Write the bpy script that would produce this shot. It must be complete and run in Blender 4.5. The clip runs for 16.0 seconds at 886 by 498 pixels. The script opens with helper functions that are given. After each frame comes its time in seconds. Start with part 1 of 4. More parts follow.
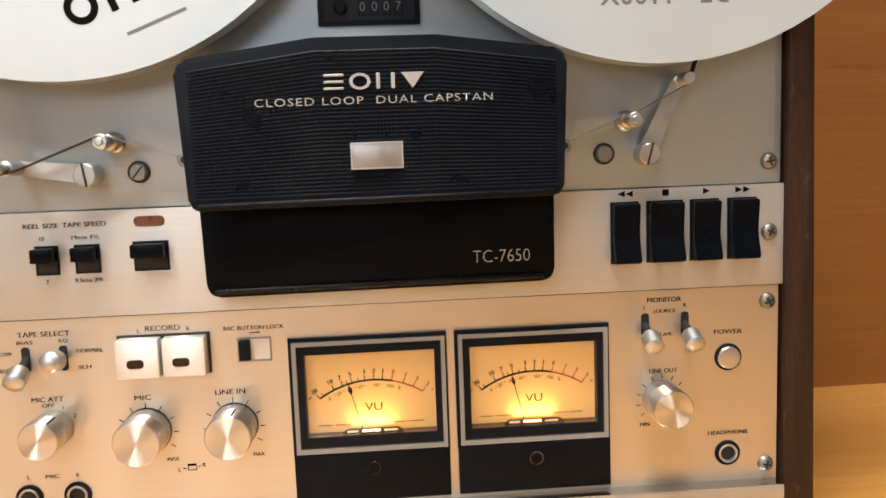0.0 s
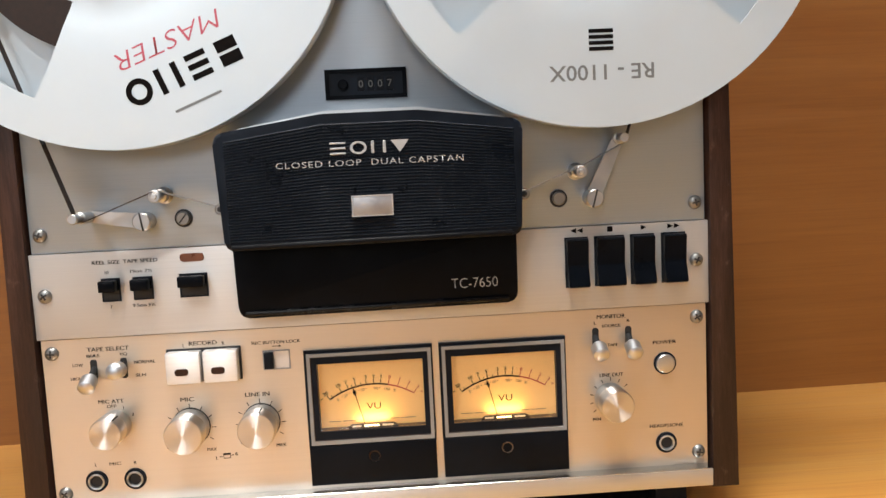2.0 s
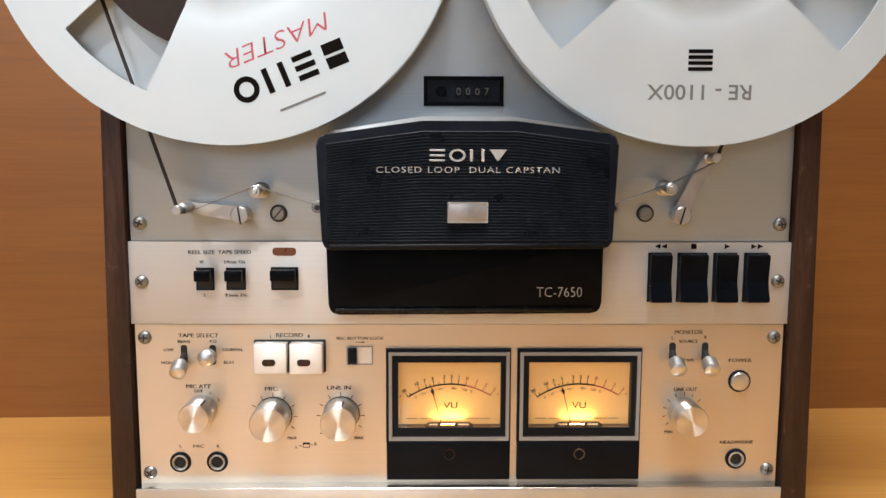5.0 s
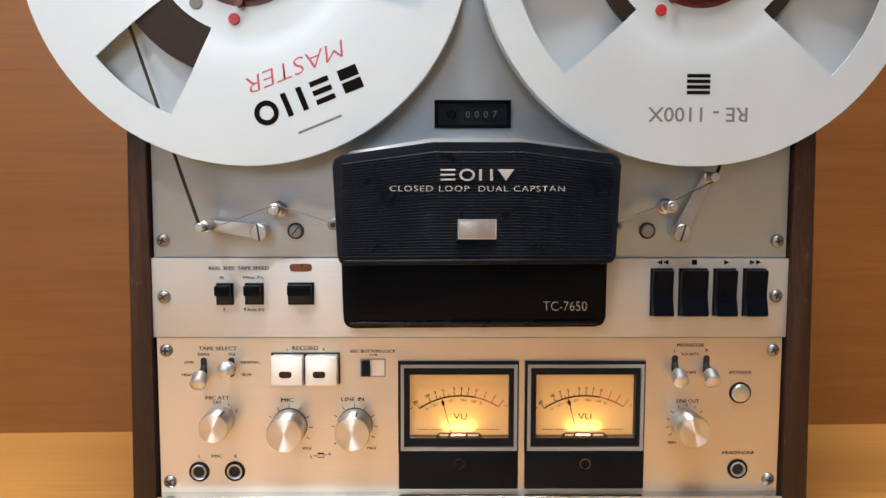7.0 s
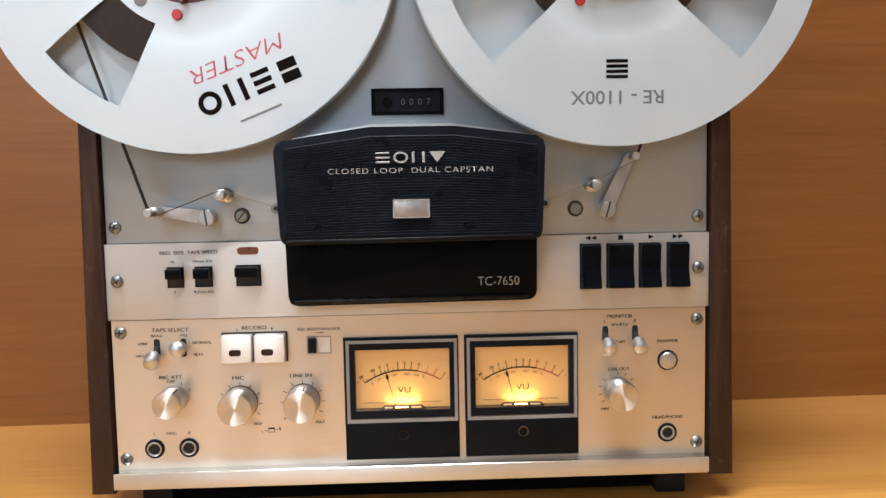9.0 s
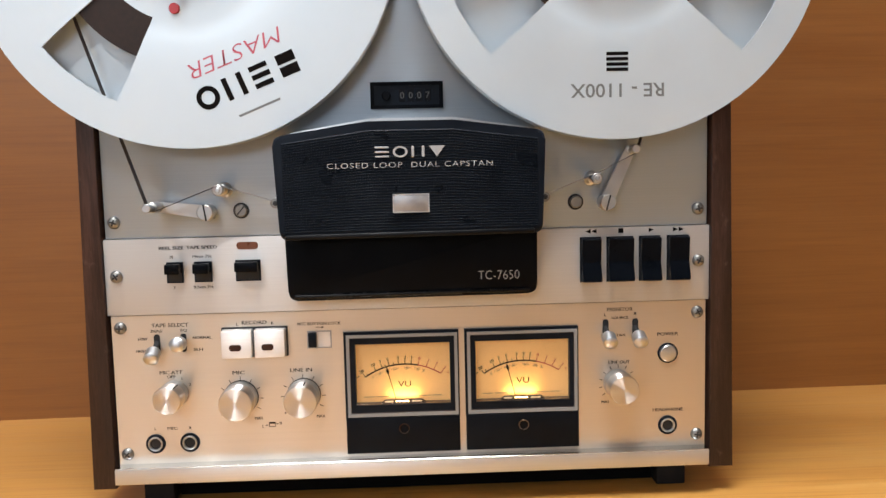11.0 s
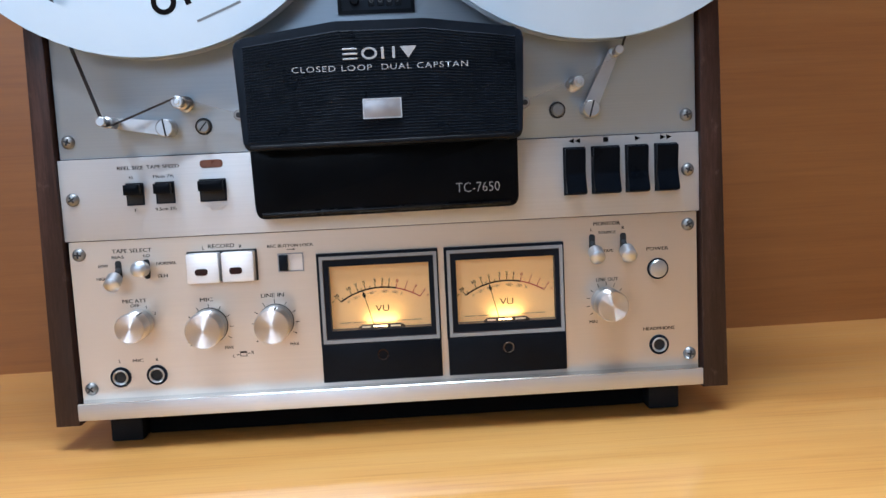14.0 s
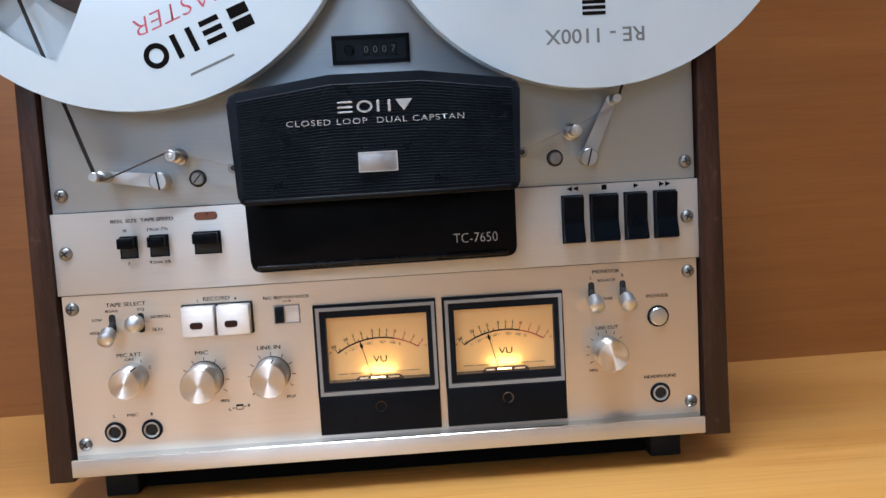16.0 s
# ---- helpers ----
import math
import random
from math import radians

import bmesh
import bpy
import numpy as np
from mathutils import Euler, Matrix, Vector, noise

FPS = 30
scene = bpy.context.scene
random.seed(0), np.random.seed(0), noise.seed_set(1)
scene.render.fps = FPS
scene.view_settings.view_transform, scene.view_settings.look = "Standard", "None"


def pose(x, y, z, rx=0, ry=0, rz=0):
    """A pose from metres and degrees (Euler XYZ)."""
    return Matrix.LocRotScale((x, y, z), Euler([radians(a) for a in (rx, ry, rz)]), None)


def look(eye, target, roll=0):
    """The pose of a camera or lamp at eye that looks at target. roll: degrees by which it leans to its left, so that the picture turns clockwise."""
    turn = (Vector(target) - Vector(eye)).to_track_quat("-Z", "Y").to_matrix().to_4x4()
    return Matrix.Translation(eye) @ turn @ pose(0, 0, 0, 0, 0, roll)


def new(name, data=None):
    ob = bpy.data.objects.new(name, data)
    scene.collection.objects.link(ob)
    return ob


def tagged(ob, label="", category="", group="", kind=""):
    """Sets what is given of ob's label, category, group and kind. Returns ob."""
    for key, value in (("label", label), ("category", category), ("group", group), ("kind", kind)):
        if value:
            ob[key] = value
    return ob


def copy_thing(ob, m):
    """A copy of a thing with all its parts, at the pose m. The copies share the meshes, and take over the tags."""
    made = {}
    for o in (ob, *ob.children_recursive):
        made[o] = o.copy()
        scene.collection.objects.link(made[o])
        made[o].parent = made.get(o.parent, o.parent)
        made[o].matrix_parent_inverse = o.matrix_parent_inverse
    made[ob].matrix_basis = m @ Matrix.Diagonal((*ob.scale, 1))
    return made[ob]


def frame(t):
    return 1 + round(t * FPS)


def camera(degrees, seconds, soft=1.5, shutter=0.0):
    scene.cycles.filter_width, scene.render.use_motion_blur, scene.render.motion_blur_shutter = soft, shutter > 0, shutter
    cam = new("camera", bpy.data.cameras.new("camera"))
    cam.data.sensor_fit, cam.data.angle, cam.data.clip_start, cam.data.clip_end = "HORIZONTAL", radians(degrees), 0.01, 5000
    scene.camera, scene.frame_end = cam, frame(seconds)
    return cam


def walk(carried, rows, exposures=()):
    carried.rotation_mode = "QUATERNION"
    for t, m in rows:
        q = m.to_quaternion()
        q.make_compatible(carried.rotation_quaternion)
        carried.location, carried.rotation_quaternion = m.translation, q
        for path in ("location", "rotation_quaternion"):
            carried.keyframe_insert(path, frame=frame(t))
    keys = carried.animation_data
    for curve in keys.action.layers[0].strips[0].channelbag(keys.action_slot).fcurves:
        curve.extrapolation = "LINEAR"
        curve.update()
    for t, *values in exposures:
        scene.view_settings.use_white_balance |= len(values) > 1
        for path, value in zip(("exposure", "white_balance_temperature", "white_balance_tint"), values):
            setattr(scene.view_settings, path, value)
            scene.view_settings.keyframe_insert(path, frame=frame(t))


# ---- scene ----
cam = camera(57.8, 16.0, soft=1.5, shutter=0.2)
PATH = [
    (0, (0.006, -0.389, 0.206), (0.134, 1.593, -0.03), -2.1),
    (0.5, (-0.004, -0.425, 0.199), (0.092, 1.557, -0.047), -1.3),
    (1, (-0.001, -0.442, 0.208), (0.069, 1.543, -0.03), -2.0),
    (1.5, (0.015, -0.465, 0.231), (0.086, 1.521, 0.009), -2.9),
    (2, (0.019, -0.479, 0.227), (0.109, 1.508, 0.016), -2.8),
    (2.5, (0.018, -0.467, 0.219), (0.109, 1.516, -0.024), -2.3),
    (3, (0.014, -0.461, 0.224), (0.092, 1.519, -0.044), -2.4),
    (3.5, (0.014, -0.473, 0.234), (0.073, 1.509, -0.029), -2.7),
    (4, (0.014, -0.481, 0.238), (0.073, 1.502, -0.019), -2.4),
    (4.5, (-0.01, -0.49, 0.25), (0.046, 1.494, 0.001), -0.9),
    (4.7, (-0.019, -0.485, 0.244), (0.026, 1.499, -0.004), -0.1),
    (6.8, (-0.021, -0.507, 0.234), (-0.019, 1.486, 0.067), 0.4),
    (7, (-0.023, -0.507, 0.237), (-0.003, 1.485, 0.057), 0.1),
    (7.5, (-0.008, -0.515, 0.235), (0.035, 1.477, 0.061), -0.3),
    (8, (0.002, -0.525, 0.225), (0.069, 1.467, 0.052), -0.7),
    (8.5, (0.0, -0.539, 0.224), (0.06, 1.453, 0.056), -0.9),
    (9, (0.005, -0.537, 0.221), (0.068, 1.455, 0.06), -1.1),
    (11.3, (0.004, -0.535, 0.225), (0.071, 1.455, 0.033), -1.4),
    (11.5, (0.005, -0.527, 0.212), (0.074, 1.462, 0.022), -1.5),
    (12, (0.01, -0.51, 0.182), (0.1, 1.481, 0.016), -1.8),
    (12.5, (0.012, -0.509, 0.167), (0.112, 1.481, -0.009), -1.5),
    (13, (0.011, -0.515, 0.163), (0.113, 1.472, -0.039), -1.8),
    (13.5, (0.012, -0.516, 0.171), (0.102, 1.471, -0.042), -2.5),
    (14, (0.012, -0.513, 0.173), (0.1, 1.474, -0.04), -2.7),
    (14.5, (0.012, -0.51, 0.172), (0.102, 1.476, -0.044), -2.5),
    (15, (0.009, -0.507, 0.176), (0.092, 1.479, -0.043), -2.8),
    (15.5, (0.013, -0.507, 0.194), (0.098, 1.481, -0.016), -3.3),
    (16, (0.014, -0.505, 0.198), (0.108, 1.484, 0.008), -3.2),
]
EXPOSURES = [(0, 0.06, 7760, 14), (0.5, -0.14, 7100, 13), (1.0, -0.26, 6820, 13), (1.5, -0.14, 6960, 13), (2.0, -0.04, 7120, 13), (4.5, -0.07, 7150, 13), (7.0, -0.13, 7060, 13),
             (9.0, -0.12, 6860, 13), (11.5, -0.13, 6780, 13), (12.0, -0.12, 6560, 12), (12.5, -0.13, 5930, 11), (13.0, -0.18, 5580, 10), (14.0, -0.21, 5420, 10), (15.0, -0.21, 5420, 10), (16.0, -0.27, 5800, 11)]
walk(cam, [(t, look(eye, target, roll)) for t, eye, target, roll in PATH], EXPOSURES)

# ---- world, lamps ----
world = bpy.data.worlds.new("world")
scene.world = world
world.use_nodes = True
sky = world.node_tree.nodes.new("ShaderNodeTexSky")
sky.sky_type, sky.sun_disc = "NISHITA", False
sky.sun_elevation, sky.sun_rotation = radians(35), radians(200)
world.node_tree.links.new(sky.outputs[0], world.node_tree.nodes["Background"].inputs[0])
world.node_tree.nodes["Background"].inputs[1].default_value = 0.1


def area_lamp(name, eye, target, w, h, watts, colour):
    data = bpy.data.lights.new(name, "AREA")
    data.shape, data.size, data.size_y, data.energy, data.color = "RECTANGLE", w, h, watts, colour
    ob = new(name, data)
    ob.matrix_world = look(eye, target)
    return ob


# daylight in the window opening behind the camera, and the room's ceiling lamp
area_lamp("window_daylight", (-0.9, -2.42, 1.07), (-0.9, 0, 1.07), 1.6, 0.9, 19, (0.72, 0.86, 1.0))
area_lamp("ceiling_lamp_light", (-0.1, -0.43, 1.685), (-0.1, -0.43, 0), 0.6, 0.6, 49, (0.87, 0.945, 1.0))

# a small ceiling spotlight turned towards the reels; it throws their sharp shadow on the plate
spot_data = bpy.data.lights.new("spotlight_beam", "SPOT")
spot_data.energy, spot_data.color, spot_data.shadow_soft_size = 58, (0.92, 0.97, 1.0), 0.04
spot_data.spot_size, spot_data.spot_blend = radians(14), 1.0
new("spotlight_beam", spot_data).matrix_world = look((-0.68, -0.93, 1.6), (-0.15, 0.0, 0.33))


# ---- materials ----
def nodes_of(name):
    mat = bpy.data.materials.new(name)
    mat.use_nodes = True
    t = mat.node_tree
    return mat, t, t.nodes["Principled BSDF"]


def link(t, a, b):
    t.links.new(a, b)


def mapped(t, scale, coord="Object", rot=(0, 0, 0)):
    tc = t.nodes.new("ShaderNodeTexCoord")
    mp = t.nodes.new("ShaderNodeMapping")
    mp.inputs["Scale"].default_value = scale
    mp.inputs["Rotation"].default_value = rot
    link(t, tc.outputs[coord], mp.inputs[0])
    return mp.outputs[0]


def noise_tex(t, vec, scale, detail=4.0, rough=0.55, dist=0.0):
    n = t.nodes.new("ShaderNodeTexNoise")
    n.inputs["Scale"].default_value = scale
    n.inputs["Detail"].default_value = detail
    n.inputs["Roughness"].default_value = rough
    n.inputs["Distortion"].default_value = dist
    link(t, vec, n.inputs["Vector"])
    return n.outputs["Fac"]


def ramp(t, fac, stops):
    r = t.nodes.new("ShaderNodeValToRGB")
    els = r.color_ramp.elements
    while len(els) < len(stops):
        els.new(0.5)
    for e, (p, c) in zip(els, stops):
        e.position, e.color = p, (*c, 1)
    link(t, fac, r.inputs[0])
    return r.outputs[0]


def span(t, fac, a, b):
    m = t.nodes.new("ShaderNodeMapRange")
    m.inputs["From Min"].default_value, m.inputs["From Max"].default_value = 0.3, 0.7
    m.inputs["To Min"].default_value, m.inputs["To Max"].default_value = a, b
    link(t, fac, m.inputs["Value"])
    return m.outputs[0]


def bump(t, b, fac, strength, dist):
    n = t.nodes.new("ShaderNodeBump")
    n.inputs["Strength"].default_value, n.inputs["Distance"].default_value = strength, dist
    link(t, fac, n.inputs["Height"])
    link(t, n.outputs[0], b.inputs["Normal"])


def plain(name, colour, rough, metal=0.0, vary=0.12, scale=60.0, spec=0.5, coat=0.0, grain=0.05):
    """Painted, moulded or plated surface: faint smudges in colour and gloss, and a fine grain."""
    mat, t, b = nodes_of(name)
    v = mapped(t, (1, 1, 1))
    big, fine = noise_tex(t, v, scale), noise_tex(t, v, 1800.0, 2)
    lo, hi = [c * (1 - vary) for c in colour], [min(1, c * (1 + vary)) for c in colour]
    link(t, ramp(t, big, [(0.3, lo), (0.7, hi)]), b.inputs["Base Color"])
    link(t, span(t, big, rough * 0.85, min(1, rough * 1.2)), b.inputs["Roughness"])
    b.inputs["Metallic"].default_value = metal
    b.inputs["Specular IOR Level"].default_value = spec
    b.inputs["Coat Weight"].default_value = coat
    if grain:
        bump(t, b, fine, grain, 0.0002)
    return mat


def brushed(name, colour, rough, along=(5, 5, 1500), vary=0.035, grain=0.07, metal=1.0, spread=0.8):
    """Sheet metal brushed along x: long fine streaks in colour, gloss and relief."""
    mat, t, b = nodes_of(name)
    streak = noise_tex(t, mapped(t, along), 1.0, 3, 0.6)
    cloud = noise_tex(t, mapped(t, (1, 1, 1)), 14.0, 3)
    lo, hi = [c * (1 - vary) for c in colour], [min(1, c * (1 + vary)) for c in colour]
    link(t, ramp(t, streak, [(0.3, lo), (0.7, hi)]), b.inputs["Base Color"])
    link(t, span(t, cloud, rough * 0.9, rough * 1.12), b.inputs["Roughness"])
    b.inputs["Metallic"].default_value = metal
    # grooves along x spread the gloss up and down
    b.inputs["Anisotropic"].default_value = spread
    across = t.nodes.new("ShaderNodeCombineXYZ")
    across.inputs[2].default_value = 1.0
    link(t, across.outputs[0], b.inputs["Tangent"])
    bump(t, b, streak, grain, 0.0003)
    return mat


def timber(name, dark, mid, light, scale, rough, coat=0.0, rings=5.0, coat_rough=0.1, relief=0.05):
    """Veneer: stretched grain over broad figure; scale stretches it along one axis."""
    mat, t, b = nodes_of(name)
    v = mapped(t, scale)
    figure = noise_tex(t, v, rings, 3, 0.5, 0.8)
    fine = noise_tex(t, v, rings * 14, 4, 0.65)
    mix = t.nodes.new("ShaderNodeMix")
    mix.inputs[0].default_value = 0.42
    link(t, figure, mix.inputs[2])
    link(t, fine, mix.inputs[3])
    link(t, ramp(t, mix.outputs[0], [(0.33, dark), (0.5, mid), (0.66, light)]), b.inputs["Base Color"])
    link(t, span(t, fine, rough * 0.85, rough * 1.15), b.inputs["Roughness"])
    b.inputs["Coat Weight"].default_value = coat
    b.inputs["Coat Roughness"].default_value = coat_rough
    bump(t, b, fine, relief, 0.0004)
    return mat


def veneer(name, dark, mid, light, along, rough, coat=0.0, coat_rough=0.1, turn=(0, 0, 0), wear=0.35, gloss=1.5):
    """Sliced wood seen close: broad bands, drawn-out figure, hair-fine pores; along scales the axes, the grain being the smallest."""
    mat, t, b = nodes_of(name)
    v = mapped(t, along, rot=turn)
    bands = noise_tex(t, v, 1.6, 2, 0.5, 0.6)
    figure = noise_tex(t, v, 6.0, 5, 0.62, 1.1)
    lines = noise_tex(t, mapped(t, [a * (0.35 if a == min(along) else 1.6) for a in along], rot=turn), 30.0, 3, 0.6, 0.4)
    sum1 = t.nodes.new("ShaderNodeMix")
    sum1.inputs[0].default_value = 0.55
    link(t, bands, sum1.inputs[2])
    link(t, figure, sum1.inputs[3])
    sum2 = t.nodes.new("ShaderNodeMix")
    sum2.inputs[0].default_value = 0.3
    link(t, sum1.outputs[0], sum2.inputs[2])
    link(t, lines, sum2.inputs[3])
    base = ramp(t, sum2.outputs[0], [(0.36, dark), (0.5, mid), (0.63, light)])
    pores = ramp(t, lines, [(0.3, (0.72, 0.66, 0.6)), (0.43, (1, 1, 1))])
    mul = t.nodes.new("ShaderNodeMix")
    mul.data_type, mul.blend_type = "RGBA", "MULTIPLY"
    mul.inputs[0].default_value = wear
    link(t, base, mul.inputs[6])
    link(t, pores, mul.inputs[7])
    link(t, mul.outputs[2], b.inputs["Base Color"])
    link(t, span(t, figure, rough * 0.85, rough * 1.2), b.inputs["Roughness"])
    b.inputs["Coat Weight"].default_value = coat
    b.inputs["Coat Roughness"].default_value = coat_rough
    b.inputs["Coat IOR"].default_value = gloss
    bump(t, b, lines, 0.04, 0.0003)
    return mat


def spun(name, colour, rough):
    """Aluminium turned on a lathe: circular grooves that throw a bow-tie highlight."""
    mat, t, b = nodes_of(name)
    b.inputs["Base Color"].default_value = (*colour, 1)
    b.inputs["Metallic"].default_value = 1
    b.inputs["Anisotropic"].default_value = 1.0
    b.inputs["Anisotropic Rotation"].default_value = 0.25
    tan = t.nodes.new("ShaderNodeTangent")
    tan.direction_type, tan.axis = "RADIAL", "Y"
    link(t, tan.outputs[0], b.inputs["Tangent"])
    tc = t.nodes.new("ShaderNodeTexCoord")
    sep = t.nodes.new("ShaderNodeSeparateXYZ")
    link(t, tc.outputs["Object"], sep.inputs[0])
    hyp = t.nodes.new("ShaderNodeVectorMath")
    hyp.operation = "LENGTH"
    com = t.nodes.new("ShaderNodeCombineXYZ")
    link(t, sep.outputs[0], com.inputs[0])
    link(t, sep.outputs[2], com.inputs[2])
    link(t, com.outputs[0], hyp.inputs[0])
    com2 = t.nodes.new("ShaderNodeCombineXYZ")
    link(t, hyp.outputs["Value"], com2.inputs[0])
    fac = noise_tex(t, com2.outputs[0], 4000.0, 2)
    link(t, span(t, fac, rough * 0.94, rough * 1.06), b.inputs["Roughness"])
    return mat


def glowing(name, colour, strength, base=(0.8, 0.7, 0.5)):
    mat, t, b = nodes_of(name)
    b.inputs["Base Color"].default_value = (*base, 1)
    b.inputs["Emission Color"].default_value = (*colour, 1)
    b.inputs["Emission Strength"].default_value = strength
    b.inputs["Roughness"].default_value = 0.6
    return mat


def pane(name):
    mat, t, b = nodes_of(name)
    out = t.nodes["Material Output"]
    clear, gloss = t.nodes.new("ShaderNodeBsdfTransparent"), t.nodes.new("ShaderNodeBsdfGlossy")
    gloss.inputs["Roughness"].default_value = 0.03
    fres, mix = t.nodes.new("ShaderNodeFresnel"), t.nodes.new("ShaderNodeMixShader")
    fres.inputs[0].default_value = 1.45
    link(t, fres.outputs[0], mix.inputs[0])
    link(t, clear.outputs[0], mix.inputs[1])
    link(t, gloss.outputs[0], mix.inputs[2])
    link(t, mix.outputs[0], out.inputs[0])
    return mat


WALL_WOOD = veneer("orange_veneer", (0.17, 0.0565, 0.0092), (0.2, 0.0712, 0.0121), (0.226, 0.084, 0.015), (0.8, 1, 12), 0.45, 0.1, 0.3, (0, 0.035, 0), 0.16)
DESK_WOOD = veneer("light_desk_veneer", (0.68, 0.3, 0.064), (0.79, 0.395, 0.097), (0.85, 0.46, 0.132), (0.8, 9, 1.05), 0.4, 1.0, 0.035, (0, 0, 0.03), 0.3, 1.7)
WALNUT = timber("dark_walnut", (0.016, 0.0076, 0.006), (0.034, 0.0165, 0.0118), (0.064, 0.032, 0.0235), (16, 16, 1.4), 0.42, 0.1, 5.0, 0.3, 0.15)
tree = WALNUT.node_tree
colour = tree.nodes["Principled BSDF"].inputs["Base Color"]
worn = tree.nodes.new("ShaderNodeMix")
worn.data_type = "RGBA"
link(tree, colour.links[0].from_socket, worn.inputs[6])
worn.inputs[7].default_value = (0.13, 0.085, 0.07, 1)
link(tree, ramp(tree, noise_tex(tree, mapped(tree, (1, 1, 0.5)), 95.0, 5, 0.7), [(0.6, (0, 0, 0)), (0.74, (0.8, 0.8, 0.8))]), worn.inputs[0])
link(tree, worn.outputs[2], colour)
WALNUT.node_tree.nodes["Principled BSDF"].inputs["Specular IOR Level"].default_value = 0.2
PLASTER = plain("plaster", (0.5, 0.495, 0.485), 0.9, 0, 0.04, 3)
CEILING = plain("ceiling_paint", (0.78, 0.77, 0.74), 0.9, 0, 0.03, 3)
FLOOR = timber("floor_boards", (0.16, 0.08, 0.035), (0.24, 0.125, 0.06), (0.3, 0.17, 0.08), (7, 1, 1), 0.5, 0.1, 3)
STEEL = brushed("brushed_steel", (0.335, 0.388, 0.44), 0.36, metal=0.42)
ALU_MID = brushed("satin_aluminium", (0.53, 0.52, 0.512), 0.46, metal=0.45)
ALU = brushed("champagne_aluminium", (0.63, 0.543, 0.45), 0.4, vary=0.02, grain=0.05, metal=0.86, spread=0.3)
REC_ALU = brushed("matt_silver_button", (0.74, 0.72, 0.71), 0.5, metal=0.6)
ALU_RAIL = brushed("rail_aluminium", (0.6, 0.575, 0.55), 0.36, metal=0.7)
REEL_ALU = plain("white_anodised_aluminium", (0.49, 0.56, 0.615), 0.45, 0.2, 0.025, 25, 0.5, 0, 0.03)
CHROME = plain("polished_steel", (0.52, 0.515, 0.51), 0.4, 1.0, 0.05, 200, grain=0)
SCREW = plain("nickel_screw", (0.27, 0.265, 0.255), 0.45, 1.0, 0.1, 300)
SATIN = plain("satin_steel", (0.56, 0.555, 0.55), 0.38, 1.0, 0.05, 120)
# tape in a lighter grey, the sheen of reflected light put into its colour
TAPE_SHEEN = plain("tape_with_grey_sheen", (0.16, 0.15, 0.145), 0.35, 0, 0.1, 300, grain=0)
SPUN = spun("turned_aluminium", (0.72, 0.68, 0.645), 0.38)
KNURL = plain("knob_side_aluminium", (0.55, 0.56, 0.575), 0.4, 1.0, 0.05, 150)
BLACK = plain("black_moulding", (0.0068, 0.0096, 0.0152), 0.33, 0, 0.25, 50, 0.1)
BLACK_GLOSS = plain("gloss_black_plastic", (0.0035, 0.0042, 0.0058), 0.2, 0, 0.25, 40, 0.05)
BLACK_MATT = plain("matt_black", (0.012, 0.012, 0.013), 0.7, 0, 0.2, 40)
METER_BLACK = plain("meter_base_black", (0.004, 0.005, 0.0075), 0.4, 0, 0.2, 60, 0.1)
# right lens ring: lighter warm colour holds the bulb's orange reflection
RING_GLINT = plain("lens_ring_warm_glint", (0.16, 0.12, 0.09), 0.3, 1.0, 0.1, 200)
NAVY_BLACK = plain("blue_black_key", (0.0028, 0.004, 0.0065), 0.3, 0, 0.2, 80, 0.045)
RUBBER = plain("rubber", (0.009, 0.009, 0.01), 0.75, 0, 0.2, 60, 0.2)
INK = plain("dark_print", (0.005, 0.004, 0.004), 0.8, 0, 0.05, 60, 0.05, grain=0)
INK_GREY = plain("grey_print", (0.14, 0.145, 0.15), 0.6, 0, 0.05, 60, grain=0)
# counter digits, much darker than the other pale print
DIGIT = plain("dim_digit_print", (0.07, 0.07, 0.07), 0.6, 0, 0.1, 60, grain=0)
FINE_INK = plain("pale_brown_print", (0.3, 0.17, 0.08), 0.6, 0, 0.05, 60, grain=0)
INK_RED = plain("red_print", (0.5, 0.03, 0.04), 0.55, 0, 0.05, 60, grain=0)
INK_PINK = plain("pale_red_print", (0.42, 0.065, 0.1), 0.55, 0, 0.05, 60, grain=0)
SILVER_PRINT = plain("silver_print", (0.36, 0.365, 0.375), 0.5, 0.0, 0.05, 60, grain=0)
PALE_PRINT = plain("pale_print", (0.55, 0.55, 0.55), 0.5, 0.2, 0.05, 60, grain=0)
BADGE = plain("badge_plate", (0.36, 0.35, 0.355), 0.42, 0.7, 0.1, 120)
GREY_FRAME = plain("grey_frame_paint", (0.28, 0.285, 0.29), 0.45, 0.1, 0.04, 60)
BROWN_BLACK = plain("brown_black_lining", (0.045, 0.024, 0.015), 0.38, 0, 0.2, 60)
DIAL = glowing("backlit_dial_paper", (1.0, 0.47, 0.135), 0.24, (0.72, 0.46, 0.2))
BULB = glowing("lamp_bulb", (1.0, 0.7, 0.3), 6.0)
SLOT_GLOW = glowing("lamp_slot", (1.0, 0.6, 0.25), 0.22)
GLASS = pane("window_glass")
AMBER = plain("unlit_amber_lens", (0.17, 0.06, 0.03), 0.3, 0, 0.15, 200)
DARK_RED = plain("unlit_red_lens", (0.02, 0.004, 0.003), 0.2, 0, 0.15, 200)
HUB_RED = plain("dark_red_hub", (0.1, 0.012, 0.012), 0.35, 0, 0.2, 60)
GREY_PLUG = plain("grey_plug", (0.14, 0.14, 0.145), 0.5, 0, 0.1, 60)
RED_DOT = plain("red_plug", (0.36, 0.02, 0.025), 0.4, 0, 0.05, 60)
